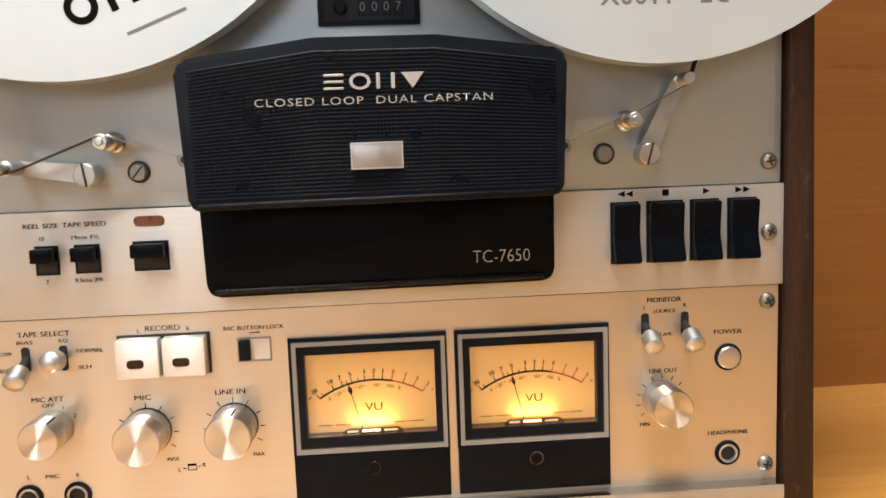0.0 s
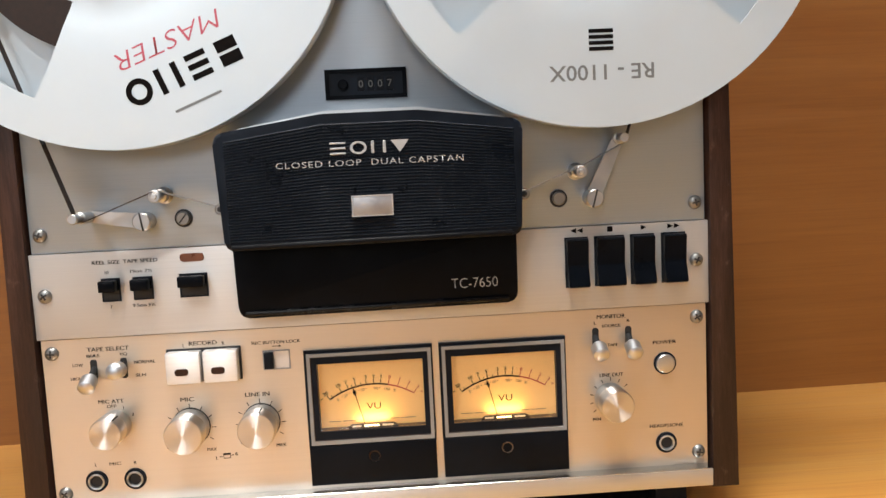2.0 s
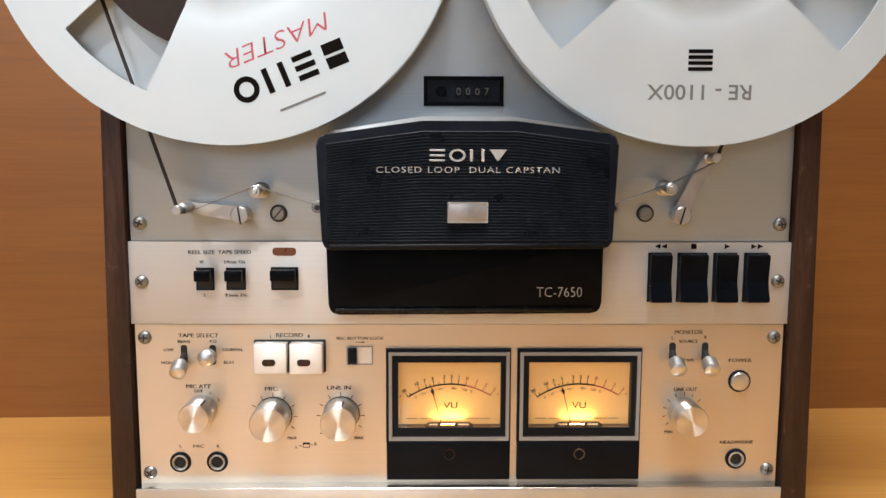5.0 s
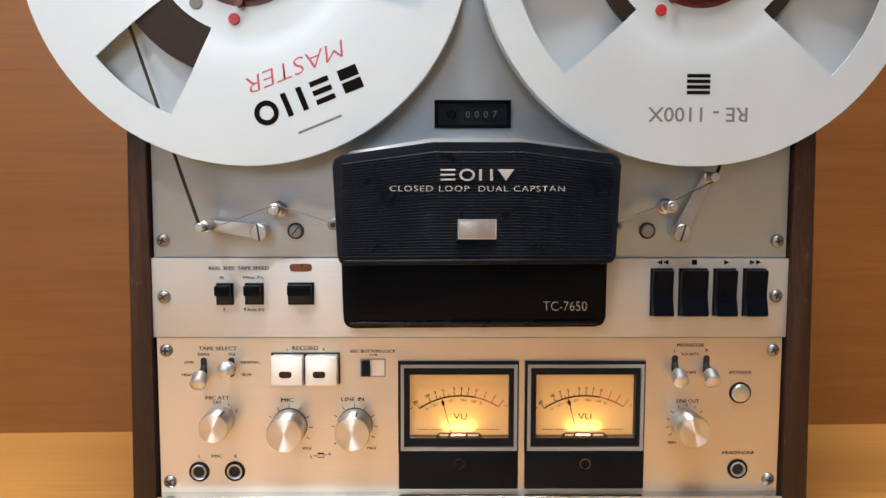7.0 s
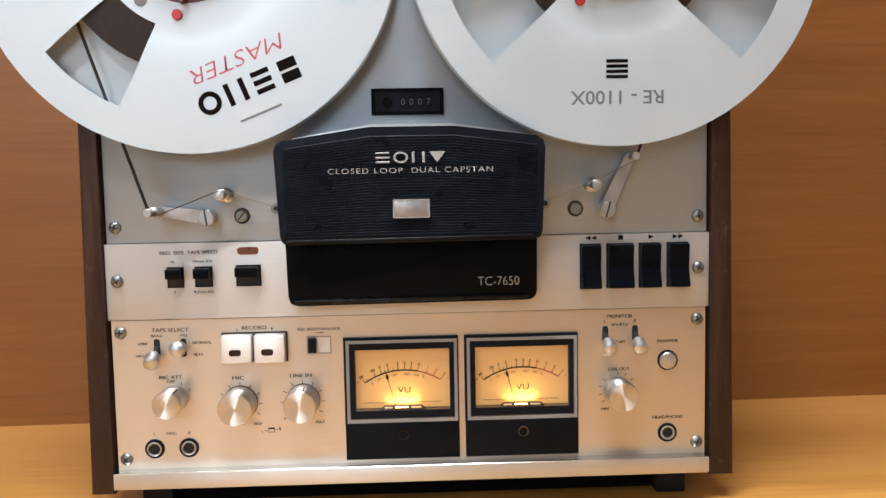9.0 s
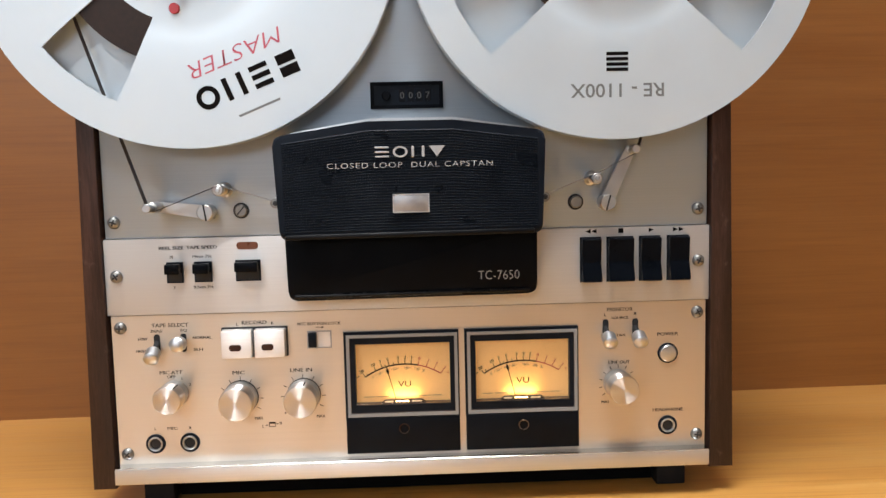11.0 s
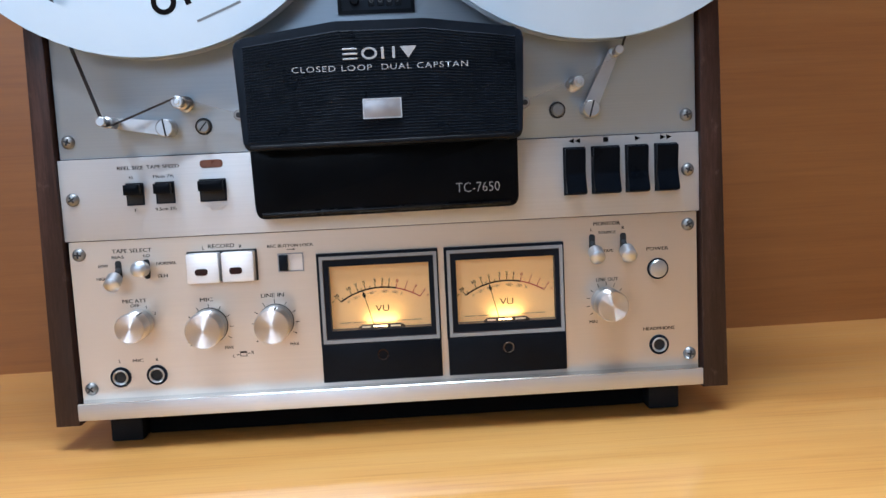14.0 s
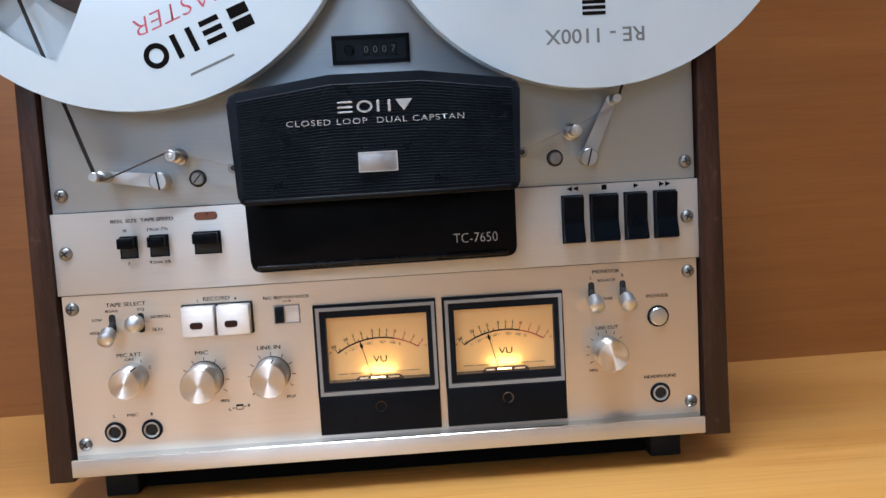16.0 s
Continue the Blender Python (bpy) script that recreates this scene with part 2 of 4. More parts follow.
TAPE = plain("brown_tape", (0.02, 0.011, 0.008), 0.45, 0, 0.2, 300, 0.2, grain=0)
WHITE_SLOT = plain("white_slider_plate", (0.75, 0.7, 0.66), 0.5, 0, 0.05, 60)
SMOKE = plain("lamp_diffuser_body", (0.8, 0.8, 0.78), 0.6)
LAMP_GLOW = glowing("ceiling_lamp_glow", (0.97, 0.98, 1.0), 2.0)
RIB = plain("ribbed_black_moulding", (0.0062, 0.0092, 0.0152), 0.3, 0, 0.2, 50, 0.2)
# left lens ring: same ring, coloured darker where less light reflects
RING_DIM = plain("lens_ring_dim", (0.06, 0.04, 0.03), 0.3, 1.0, 0.1, 200)
HOOD_LIP = plain("gloss_hood_lip", (0.005, 0.005, 0.006), 0.25, 0, 0.2, 40, 0.18)
LIP = plain("gloss_black_lip", (0.0045, 0.0048, 0.006), 0.32, 0, 0.2, 40, 0.12)
LEDGE = plain("polished_ledge", (0.68, 0.7, 0.71), 0.16, 1.0, 0.03, 40, grain=0)
CASE = plain("black_steel_case", (0.004, 0.004, 0.004), 0.8, 0, 0.2, 30, 0.03)

# ---- helpers for building ----
MM = 0.001


def part(name, bm, material, parent=None, label="", at=None, smooth=True):
    bmesh.ops.recalc_face_normals(bm, faces=bm.faces)
    me = bpy.data.meshes.new(name)
    bm.to_mesh(me)
    bm.free()
    me.materials.append(material)
    ob = new(name, me)
    if smooth:
        me.shade_smooth()
        me.set_sharp_from_angle(angle=radians(32))
    if parent is not None:
        ob.parent = parent
    if at is not None:
        ob.matrix_basis = at
    if label:
        ob["label"] = label
    return ob


def twin(ob, at, parent=None):
    """Another object on the same mesh, with its children."""
    c = copy_thing(ob, at)
    if parent is not None:
        c.parent = parent
    return c


def box(bm, x0, x1, y0, y1, z0, z1, bevel=0.0, seg=2):
    """A box in millimetres, its edges rounded."""
    made = bmesh.ops.create_cube(bm, size=1.0)["verts"]
    for v in made:
        v.co = Vector(((x0 + x1) / 2 + v.co.x * (x1 - x0), (y0 + y1) / 2 + v.co.y * (y1 - y0), (z0 + z1) / 2 + v.co.z * (z1 - z0))) * MM
    if bevel:
        edges = {e for v in made for e in v.link_edges}
        bmesh.ops.bevel(bm, geom=list(edges), offset=bevel * MM, segments=seg, affect="EDGES", profile=0.5)
    return bm


def boxed(*a, **k):
    return box(bmesh.new(), *a, **k)


def lathe(bm, profile, x=0.0, z=0.0, seg=32, ripple=0.0, teeth=0):
    """Turn (radius, y) millimetre pairs round an axis that runs along y through x, z; ends on the axis are closed."""
    rings = []
    for r, y in profile:
        if r < 1e-6:
            rings.append([bm.verts.new((x * MM, y * MM, z * MM))])
            continue
        ring = []
        for i in range(seg):
            a = 2 * math.pi * i / seg
            rr = r + (ripple if teeth and i % 2 else 0.0)
            ring.append(bm.verts.new(((x + rr * math.cos(a)) * MM, y * MM, (z + rr * math.sin(a)) * MM)))
        rings.append(ring)
    for a, b in zip(rings, rings[1:]):
        if len(a) == 1 and len(b) == 1:
            continue
        for i in range(seg):
            j = (i + 1) % seg
            if len(a) == 1:
                bm.faces.new((a[0], b[i], b[j]))
            elif len(b) == 1:
                bm.faces.new((a[i], b[0], a[j]))
            else:
                bm.faces.new((a[i], b[i], b[j], a[j]))
    return bm


def turned(*a, **k):
    return lathe(bmesh.new(), *a, **k)


def prism(bm, points, y0, y1, bevel=0.0, seg=2):
    """A plate with the outline points (x, z in millimetres) from y0 (front) to y1."""
    front = [bm.verts.new((x * MM, y0 * MM, z * MM)) for x, z in points]
    back = [bm.verts.new((x * MM, y1 * MM, z * MM)) for x, z in points]
    f = bm.faces.new(front)
    bm.faces.new(back[::-1])
    n = len(points)
    for i in range(n):
        bm.faces.new((front[i], back[i], back[(i + 1) % n], front[(i + 1) % n]))
    if bevel:
        bmesh.ops.bevel(bm, geom=list(f.edges), offset=bevel * MM, segments=seg, affect="EDGES", profile=0.5)
    return bm


def round_corners(points, radii, seg=5):
    """The outline with each corner replaced by an arc."""
    out, n = [], len(points)
    for i in range(n):
        p, a, b = Vector(points[i]), Vector(points[i - 1]), Vector(points[(i + 1) % n])
        r = radii[i] if isinstance(radii, (list, tuple)) else radii
        if r <= 0:
            out.append(tuple(p))
            continue
        u, v = (a - p).normalized(), (b - p).normalized()
        half = math.acos(max(-1, min(1, u.dot(v)))) / 2
        d = r / math.tan(half)
        s, e = p + u * d, p + v * d
        for k in range(seg + 1):
            w = k / seg
            q = s * (1 - w) ** 2 + p * 2 * w * (1 - w) + e * w * w
            out.append((q.x, q.y))
    return out


def rect(x0, x1, z0, z1):
    return [(x0, z0), (x1, z0), (x1, z1), (x0, z1)]


def frame_plate(bm, outer, inner, y0, y1):
    """A rectangular frame: outer and inner are (x0, x1, z0, z1)."""
    a, b = rect(*outer), rect(*inner)
    vs = [[bm.verts.new((x * MM, y * MM, z * MM)) for x, z in pts] for pts in (a, b) for y in (y0, y1)]
    of, ob_, if_, ib = vs
    for i in range(4):
        j = (i + 1) % 4
        bm.faces.new((of[i], of[j], if_[j], if_[i]))
        bm.faces.new((ob_[i], ob_[j], ib[j], ib[i]))
        bm.faces.new((of[i], of[j], ob_[j], ob_[i]))
        bm.faces.new((if_[i], if_[j], ib[j], ib[i]))
    return bm


def cut_plate(bm, xs, zs, holes, y0, y1):
    """A plate between the first and last of xs and zs with whole cells (column, row) left out."""
    grid = {}

    def vert(i, j, y):
        if (i, j, y) not in grid:
            grid[i, j, y] = bm.verts.new((xs[i] * MM, y * MM, zs[j] * MM))
        return grid[i, j, y]
    solid = {(i, j) for i in range(len(xs) - 1) for j in range(len(zs) - 1)} - set(holes)
    for i, j in solid:
        for y in (y0, y1):
            bm.faces.new((vert(i, j, y), vert(i + 1, j, y), vert(i + 1, j + 1, y), vert(i, j + 1, y)))
        for di, dj, p, q in ((-1, 0, (i, j), (i, j + 1)), (1, 0, (i + 1, j), (i + 1, j + 1)), (0, -1, (i, j), (i + 1, j)), (0, 1, (i, j + 1), (i + 1, j + 1))):
            if (i + di, j + dj) not in solid:
                bm.faces.new((vert(*p, y0), vert(*q, y0), vert(*q, y1), vert(*p, y1)))
    return bm


def rod(bm, a, b, r, seg=12):
    """A round bar between two points in millimetres."""
    a, b = Vector(a) * MM, Vector(b) * MM
    m = Matrix.Translation((a + b) / 2) @ (b - a).to_track_quat("Z", "Y").to_matrix().to_4x4()
    bmesh.ops.create_cone(bm, cap_ends=True, segments=seg, radius1=r * MM, radius2=r * MM, depth=(b - a).length, matrix=m)
    return bm


def lettering(name, words, x, z, height, y, material, parent, width=None, slant=0.0, turn=None, bold=0.0, spacing=1.0, strike=0.0):
    """Print on a face that looks along -y, centred at x, z (millimetres), its capitals as high as height."""
    cu = bpy.data.curves.new(name, "FONT")
    cu.body, cu.shear, cu.resolution_u, cu.offset, cu.space_character = words, slant, 3, bold, spacing
    tmp = new(name, cu)
    bpy.context.view_layer.update()
    me = bpy.data.meshes.new_from_object(tmp)
    bpy.data.objects.remove(tmp)
    bpy.data.curves.remove(cu)
    co = np.array([v.co[:] for v in me.vertices])
    lo, hi = co.min(0), co.max(0)
    sz = height / (hi[1] - lo[1])
    sx = width / (hi[0] - lo[0]) if width else sz
    for v in me.vertices:
        v.co = ((v.co.x - (lo[0] + hi[0]) / 2) * sx * MM, 0, (v.co.y - (lo[1] + hi[1]) / 2) * sz * MM)
    if strike:
        bm = bmesh.new()
        bm.from_mesh(me)
        for v in bm.verts:
            v.co.x += strike * MM
            v.co.y -= 0.00001
        bm.from_mesh(me)
        bm.to_mesh(me)
        bm.free()
    me.materials.append(material)
    ob = new(name, me)
    ob.parent = parent
    ob.matrix_basis = turn if turn is not None else Matrix.Translation((x * MM, y * MM, z * MM))
    return ob


def thing(name, label, category, at=None, group="", kind=""):
    ob = new(name)
    ob.empty_display_size = 0.05
    if at is not None:
        ob.matrix_basis = at
    return tagged(ob, label, category, group, kind)


def spot(x, y, z, rx=0, ry=0, rz=0):
    return pose(x * MM, y * MM, z * MM, rx, ry, rz)


# ---- the room ----
def slab(name, x0, x1, y0, y1, z0, z1, material, label, category, bevel=0.0, at=None):
    bm = boxed(x0 * 1000, x1 * 1000, y0 * 1000, y1 * 1000, z0 * 1000, z1 * 1000, bevel=bevel)
    return tagged(part(name, bm, material, at=at), label, category, kind="structure")


# the veneered board behind the deck stands slightly askew to it
slab("wall_north", -1.9, 1.9, 0.0, 0.08, -0.75, 1.75, WALL_WOOD, "orange-brown wood veneer wall panel with horizontal grain", "wall", at=pose(0, 0.2325, 0, 0, 0, 1.65))
slab("wall_west", -1.98, -1.9, -2.5, 0.4, -0.75, 1.75, PLASTER, "plain light plaster wall", "wall")
slab("wall_east", 1.9, 1.98, -2.5, 0.4, -0.75, 1.75, PLASTER, "plain light plaster wall", "wall")
bm = bmesh.new()
cut_plate(bm, [-1980, -1750, -50, 1980], [-750, 600, 1550, 1750], [(1, 1)], -2580, -2500)
tagged(part("wall_south", bm, PLASTER), "plain light plaster wall with a window opening", "wall", kind="structure")
slab("floor", -1.98, 1.98, -2.58, 0.4, -0.83, -0.75, FLOOR, "brown wooden floor", "floor")
slab("ceiling", -1.98, 1.98, -2.58, 0.4, 1.75, 1.83, CEILING, "plain white ceiling", "ceiling")
window = thing("window_1", "white-framed window letting daylight in", "window", kind="structure")
part("window_frame", frame_plate(bmesh.new(), (-1750, -50, 600, 1550), (-1690, -110, 660, 1490), -2560, -2510), SMOKE, window)
wp = part("pane", boxed(-1690, -110, -2540, -2535, 660, 1490), GLASS, window)
wp.visible_shadow = False

ceiling_lamp = thing("ceiling_lamp", "square white ceiling lamp, lit", "lamp")
part("housing", frame_plate(bmesh.new(), (-420, 220, -320, 320), (-405, 205, -305, 305), -25, 25), SMOKE, ceiling_lamp, at=Matrix.Translation((0, -0.43, 1.725)) @ pose(0, 0, 0, 90))
part("diffuser", boxed(-405, 205, -735, -125, 1700, 1712, bevel=2), LAMP_GLOW, ceiling_lamp)

spotlight = thing("ceiling_spotlight", "small white ceiling spotlight, lit", "spotlight", at=pose(-0.68, -0.93, 1.75))
part("canopy", boxed(-40, 40, -40, 40, -14, 0, bevel=3), SMOKE, spotlight)
bm = bmesh.new()
rod(bm, (0, 0, -14), (0, -6, -70), 6, 16)
part("stem", bm, SMOKE, spotlight)
bm = turned([(50, 62), (50, -62), (56, -66), (60, -60), (60, 60), (48, 74), (14, 78), (14, 66), (50, 62)], seg=32)
aim = Matrix.Translation((0.0, -0.006, -0.13)) @ (look((-0.68, -0.93, 1.6), (-0.15, 0.0, 0.33)).to_3x3().to_4x4() @ pose(0, 0, 0, 90))
part("shade", bm, SMOKE, spotlight, at=aim)
part("bulb", turned([(0, 30), (18, 34), (30, 46), (12, 60), (0, 60)], seg=24), LAMP_GLOW, spotlight, "lit bulb", at=aim)

desk = thing("desk", "light wood veneer desk with a glossy lacquered top", "desk")
part("desktop", boxed(-1150, 1150, -720, 275, -32, 0, bevel=2), DESK_WOOD, desk)
for x in (-1120, 1090):
    part("end_panel", boxed(x, x + 28, -690, 190, -750, -32, bevel=1), DESK_WOOD, desk)

# ---- the tape deck ----
deck = thing("tape_deck", "brushed metal reel tape deck with dark walnut sides on the desk", "tape deck")

for pts in ([(-202.6, 16.6), (-217.8, 16.6), (-211.6, 430), (-202.6, 430)], [(202.6, 17.8), (219.2, 17.8), (212.8, 430), (202.6, 430)]):
    part("side_panel", prism(bmesh.new(), pts, -4, 190, 1.0, 2), WALNUT, deck, "dark walnut veneer side panel")
# pan reaches almost to the desk; its black stands in for shade under the deck
part("pan_and_gap_shade", boxed(-167, 169, 21, 180, 1.5, 22), CASE, deck, "black base pan carried down to fill the shaded gap under the deck")
part("chassis", boxed(-202.5, 202.5, 6, 185, 21, 428), CASE, deck, "black steel case")
part("top_plate", boxed(-200.8, 200.8, 0, 5.5, 185.8, 426, bevel=0.4), STEEL, deck, "grey brushed steel transport plate")
part("middle_plate", boxed(-202.2, 202.2, -1.4, 5.5, 134.6, 185.4, bevel=0.4), ALU_MID, deck, "pale satin aluminium plate")
bm = cut_plate(bmesh.new(), [-200.5, -43.5, 29.5, 37.8, 110.5, 200.5], [29.6, 62, 114.5, 134.05], [(1, 1), (3, 1)], 0, 3)
part("control_panel", bm, ALU, deck, "champagne brushed aluminium control panel")
# the rail's polished top runs back to the panel as a ledge
rail = boxed(-200.9, 200.5, -9.5, 5.8, 21.4, 32.0, bevel=0.5)
rail = part("bottom_rail", rail, ALU_RAIL, deck, "satin aluminium bottom rail")
part("ledge", prism(bmesh.new(), [(-200.5, 31.9), (200.1, 31.9), (200.1, 32.5), (-200.5, 32.5)], -9.0, -0.1, 0.2, 1), LEDGE, rail, "polished ledge along the top of the rail")

foot = boxed(-10.5, 10.5, -9, 9, 0, 21.5, bevel=1.5)
foot = part("foot", foot, RUBBER, deck, "black rubber foot", at=spot(-179, 20, 0))
for x, y in ((180.6, 20), (-179, 160), (180.6, 160)):
    twin(foot, spot(x, y, 0))


def cross_screw():
    head = part("screw", turned([(0, -2.3), (1.6, -2.2), (3.0, -1.7), (3.9, -0.8), (4.2, 0), (4.2, 0.6), (0, 0.6)], seg=24), SCREW, deck)
    bm = boxed(-2.2, 2.2, -2.45, -1.0, -0.5, 0.5)
    box(bm, -0.5, 0.5, -2.44, -1.0, -2.2, 2.2)
    part("recess", bm, BLACK_MATT, head)
    return head


first = cross_screw()
first.matrix_basis = spot(-194.7, -0.3, 196.5, 0, 20, 0)
n = 0
for x, z, y in ((-194.7, 160.8, -1.6), (-194.7, 126, -0.2), (-194.7, 39.5, -0.2), (194.7, 196.5, -0.3), (194.7, 161.5, -1.6), (194.7, 126, -0.2), (194.7, 40.3, -0.2)):
    n += 1
    twin(first, spot(x, y, z, 0, 20 + 37 * n, 0))


# round caps beside the tension arms
def round_cap(x, z, slot):
    ring = part("cap_ring", turned([(4.1, -1.0), (5.1, -1.0), (5.3, 0), (5.3, 0.5), (4.1, 0.5)], seg=32), BLACK_MATT, deck, "black collar", at=spot(x, 0, z))
    part("cap", turned([(0, -2.6), (3.4, -2.6), (4.1, -2.0), (4.1, 0.4), (0, 0.4)], seg=32), SCREW, ring, "steel cap")
    if slot:
        part("slot", boxed(-3.4, 3.4, -2.8, -1.8, -0.4, 0.4), BLACK_MATT, ring, at=pose(0, 0, 0, 0, -50, 0))


round_cap(-111, 202.6, True)
round_cap(111.6, 203, False)


# tension arms with their rollers, and the fixed guides
def tension_arm(px, pz, tx, tz, reach, slot_turn):
    d = Vector((tx - px, tz - pz))
    u = d.normalized()
    v = Vector((-u.y, u.x))
    p, t = Vector((px, pz)), Vector((tx, tz))
    pts = [p + v * 4.6 - u * 2, t + v * 3.2 + u * 2, t - v * 3.2 + u * 2, p - v * 4.6 - u * 2]
    pts = round_corners([tuple(q) for q in pts], [3.2, 2.4, 2.4, 3.2])
    arm = part("tension_arm", prism(bmesh.new(), pts, -5.2, -3.4, 0.3, 1), SATIN, deck, "satin steel tension arm")
    part("post", turned([(0, 0), (5.2, 0), (5.2, -3.4), (0, -3.4)], px, pz, 24), SATIN, arm)
    part("pivot_screw", turned([(0, -11.5), (4.7, -11.5), (5.4, -10.8), (5.4, -5.2), (0, -5.2)], px, pz, 32), SATIN, arm, "slotted pivot screw")
    part("slot", boxed(-5.3, 5.3, -11.8, -10.2, -0.5, 0.5), BLACK_MATT, arm, at=spot(px, 0, pz, 0, slot_turn, 0))
    r = reach
    part("roller", turned([(0, -r), (2.4, -r), (2.9, -r + 0.7), (2.9, -r + 3.2), (2.2, -r + 3.8), (2.2, -r + 11), (3.4, -r + 11.6), (3.4, -6.2), (2.8, -5.2), (0, -5.2)], tx, tz, 24), CHROME, arm, "polished tape roller")


def guide(x, z, reach):
    g = part("tape_guide", turned([(0, -reach), (3.0, -reach), (3.7, -reach + 0.8), (3.7, -reach + 3.4), (2.5, -reach + 4), (2.5, -reach + 11), (3.8, -reach + 11.8), (3.8, -3), (5.0, -2), (5.0, 0), (0, 0)], x, z, 28), CHROME, deck, "polished steel tape guide")
    part("tip_screw", turned([(0, -reach - 0.8), (1.4, -reach - 0.7), (1.9, -reach)], x, z, 16), SATIN, g)


tension_arm(-132.2, 202.2, -163.5, 206.4, 30, 82)
tension_arm(131.2, 202.4, 147.5, 237.0, 19, -75)
guide(-121, 216.6, 21)
guide(122.2, 218.6, 18)
for x in (-85.2, 88.2):
    part("entry_roller", turned([(0, -19), (2.6, -19), (3.3, -18), (3.3, -15.5), (2.6, -15), (2.6, -8), (3.6, -7.5), (3.6, -2), (0, 0)], x, 207.5, 24), SCREW, deck, "polished entry roller")
    part("entry_screw", turned([(0, -19.5), (1.3, -19.4), (1.7, -19)], x, 207.5, 16), BLACK_MATT, deck)

# counter
counter = part("tape_counter", frame_plate(bmesh.new(), (-23.4, 24.2, 267, 284.4), (-21, 21.8, 269.2, 282.2), -2.4, 0.3), BLACK_GLOSS, deck, "black four-digit tape counter")
part("counter_face", boxed(-21.5, 22.3, -0.9, 0.2, 268.8, 282.6), BLACK, counter)
part("reset_button", turned([(0, -3.6), (2.4, -3.6), (3.0, -3.0), (3.0, -0.9)], -13, 275.5, 24), BLACK_GLOSS, counter)
for i, d in enumerate("0007"):
    x = -2.6 + i * 5.6
    part("digit_wheel", boxed(x - 2.1, x + 2.1, -1.3, -0.6, 271.6, 279.6, bevel=0.3, seg=1), METER_BLACK, counter)
    lettering("digit", d, x, 275.6, 4.2, -1.42, DIGIT, counter)


# bright base of the head block, showing as a thin edge over the cover
base = [(-78, 192), (80, 192), (84, 252.5), (29, 260.6), (-24, 260.6), (-81, 251.5)]
part("head_base", prism(bmesh.new(), round_corners(base, [4, 4, 7, 20, 20, 7]), -8, 0.2, 0.8, 2), SATIN, deck, "bright metal base of the head block")

# head cover: bowed top, rounded rim round a finely ribbed insert
outline = [(-80, 184.8), (83.5, 185.8), (86, 249.5), (29, 257), (-24, 257), (-83, 248.5)]
cover = bmesh.new()
prism(cover, round_corners(outline, [5, 5, 6, 22, 22, 6]), -37, -1, 2.4, 3)
cover = part("head_cover", cover, BLACK, deck, "black head cover with ribbed front")
inner = [(-78, 187.8), (81.6, 188.8), (84, 247.4), (28.6, 254.6), (-23.8, 254.6), (-80.9, 246.8)]
part("insert", prism(bmesh.new(), round_corners(inner, [3, 3, 4, 16, 16, 4]), -37.5, -36.8), BLACK, cover)


def insert_top(x):
    for (xa, za), (xb, zb) in (((-79.8, 246), (-23.6, 253.6)), ((-23.6, 253.6), (28.4, 253.6)), ((28.4, 253.6), (83, 246.6))):
        if x <= xb:
            return za + (zb - za) * (x - xa) / (xb - xa) - 1.6
    return 244.0


bm = bmesh.new()
ROWS_OF_RIBS, xa, xb = 36, -77.0, 80.8
cols = int((xb - xa) / 1.55)
for k in range(cols):
    x0 = xa + (xb - xa) * k / cols + 0.14
    x1 = xa + (xb - xa) * (k + 1) / cols - 0.14
    lo, hi = 189.4 + (x0 - xa) * 0.006, insert_top((x0 + x1) / 2)
    step = (hi - lo) / ROWS_OF_RIBS
    for j in range(ROWS_OF_RIBS):
        z0 = lo + step * j
        zm, z1 = z0 + step * 0.34, z0 + step * 0.7
        q = [bm.verts.new((x * MM, y * MM, h * MM)) for x, y, h in ((x0, -37.5, z0), (x1, -37.5, z0), (x1, -38.3, zm), (x0, -38.3, zm), (x1, -37.5, z1), (x0, -37.5, z1))]
        bm.faces.new((q[0], q[1], q[2], q[3]))
        bm.faces.new((q[3], q[2], q[4], q[5]))
        bm.faces.new((q[0], q[3], q[5]))
        bm.faces.new((q[1], q[4], q[2]))
ribs = part("ribs", bm, RIB, cover, "fine black ribs", smooth=False)
ribs["kind"] = "stuff"
part("lower_rim", boxed(-75.5, 79.5, -38.7, -36.6, 185.4, 188.6, bevel=1.0, seg=3), LIP, cover, "glossy lower rim", at=pose(0, 0, 0, 0, -0.36, 0))
part("badge", boxed(-9.6, 12.8, -40, -37, 200.6, 212, bevel=0.8), BADGE, cover, "plain silver badge plate")
part("badge_edge", frame_plate(bmesh.new(), (-9.7, 12.9, 200.5, 212.1), (-9.0, 12.2, 201.2, 211.4), -40.2, -37.5), SATIN, cover, "bright edge of the badge")
# maker's mark as plain silver shapes
mark = bmesh.new()
for z0 in (234.6, 237.4, 240.2):
    box(mark, -19.8, -11.2, -39.1, -38.2, z0, z0 + 1.1, bevel=0.25, seg=1)
for x0 in (2.6, 9.0):
    box(mark, x0, x0 + 1.7, -39.1, -38.2, 234.6, 241.3, bevel=0.3, seg=1)
prism(mark, [(13.4, 241.3), (18.2, 234.6), (23.2, 241.3)], -39.1, -38.2)
part("maker_mark", mark, SILVER_PRINT, cover, "plain silver shapes in place of the maker's mark", smooth=False)
part("maker_mark", turned([(2.4, -38.2), (2.4, -39.1), (3.5, -39.1), (3.5, -38.2)], 0, 0, 32), SILVER_PRINT, cover, at=Matrix.Translation((-0.0043, 0, 0.23795)) @ Matrix.Diagonal((1.3, 1, 1, 1)))
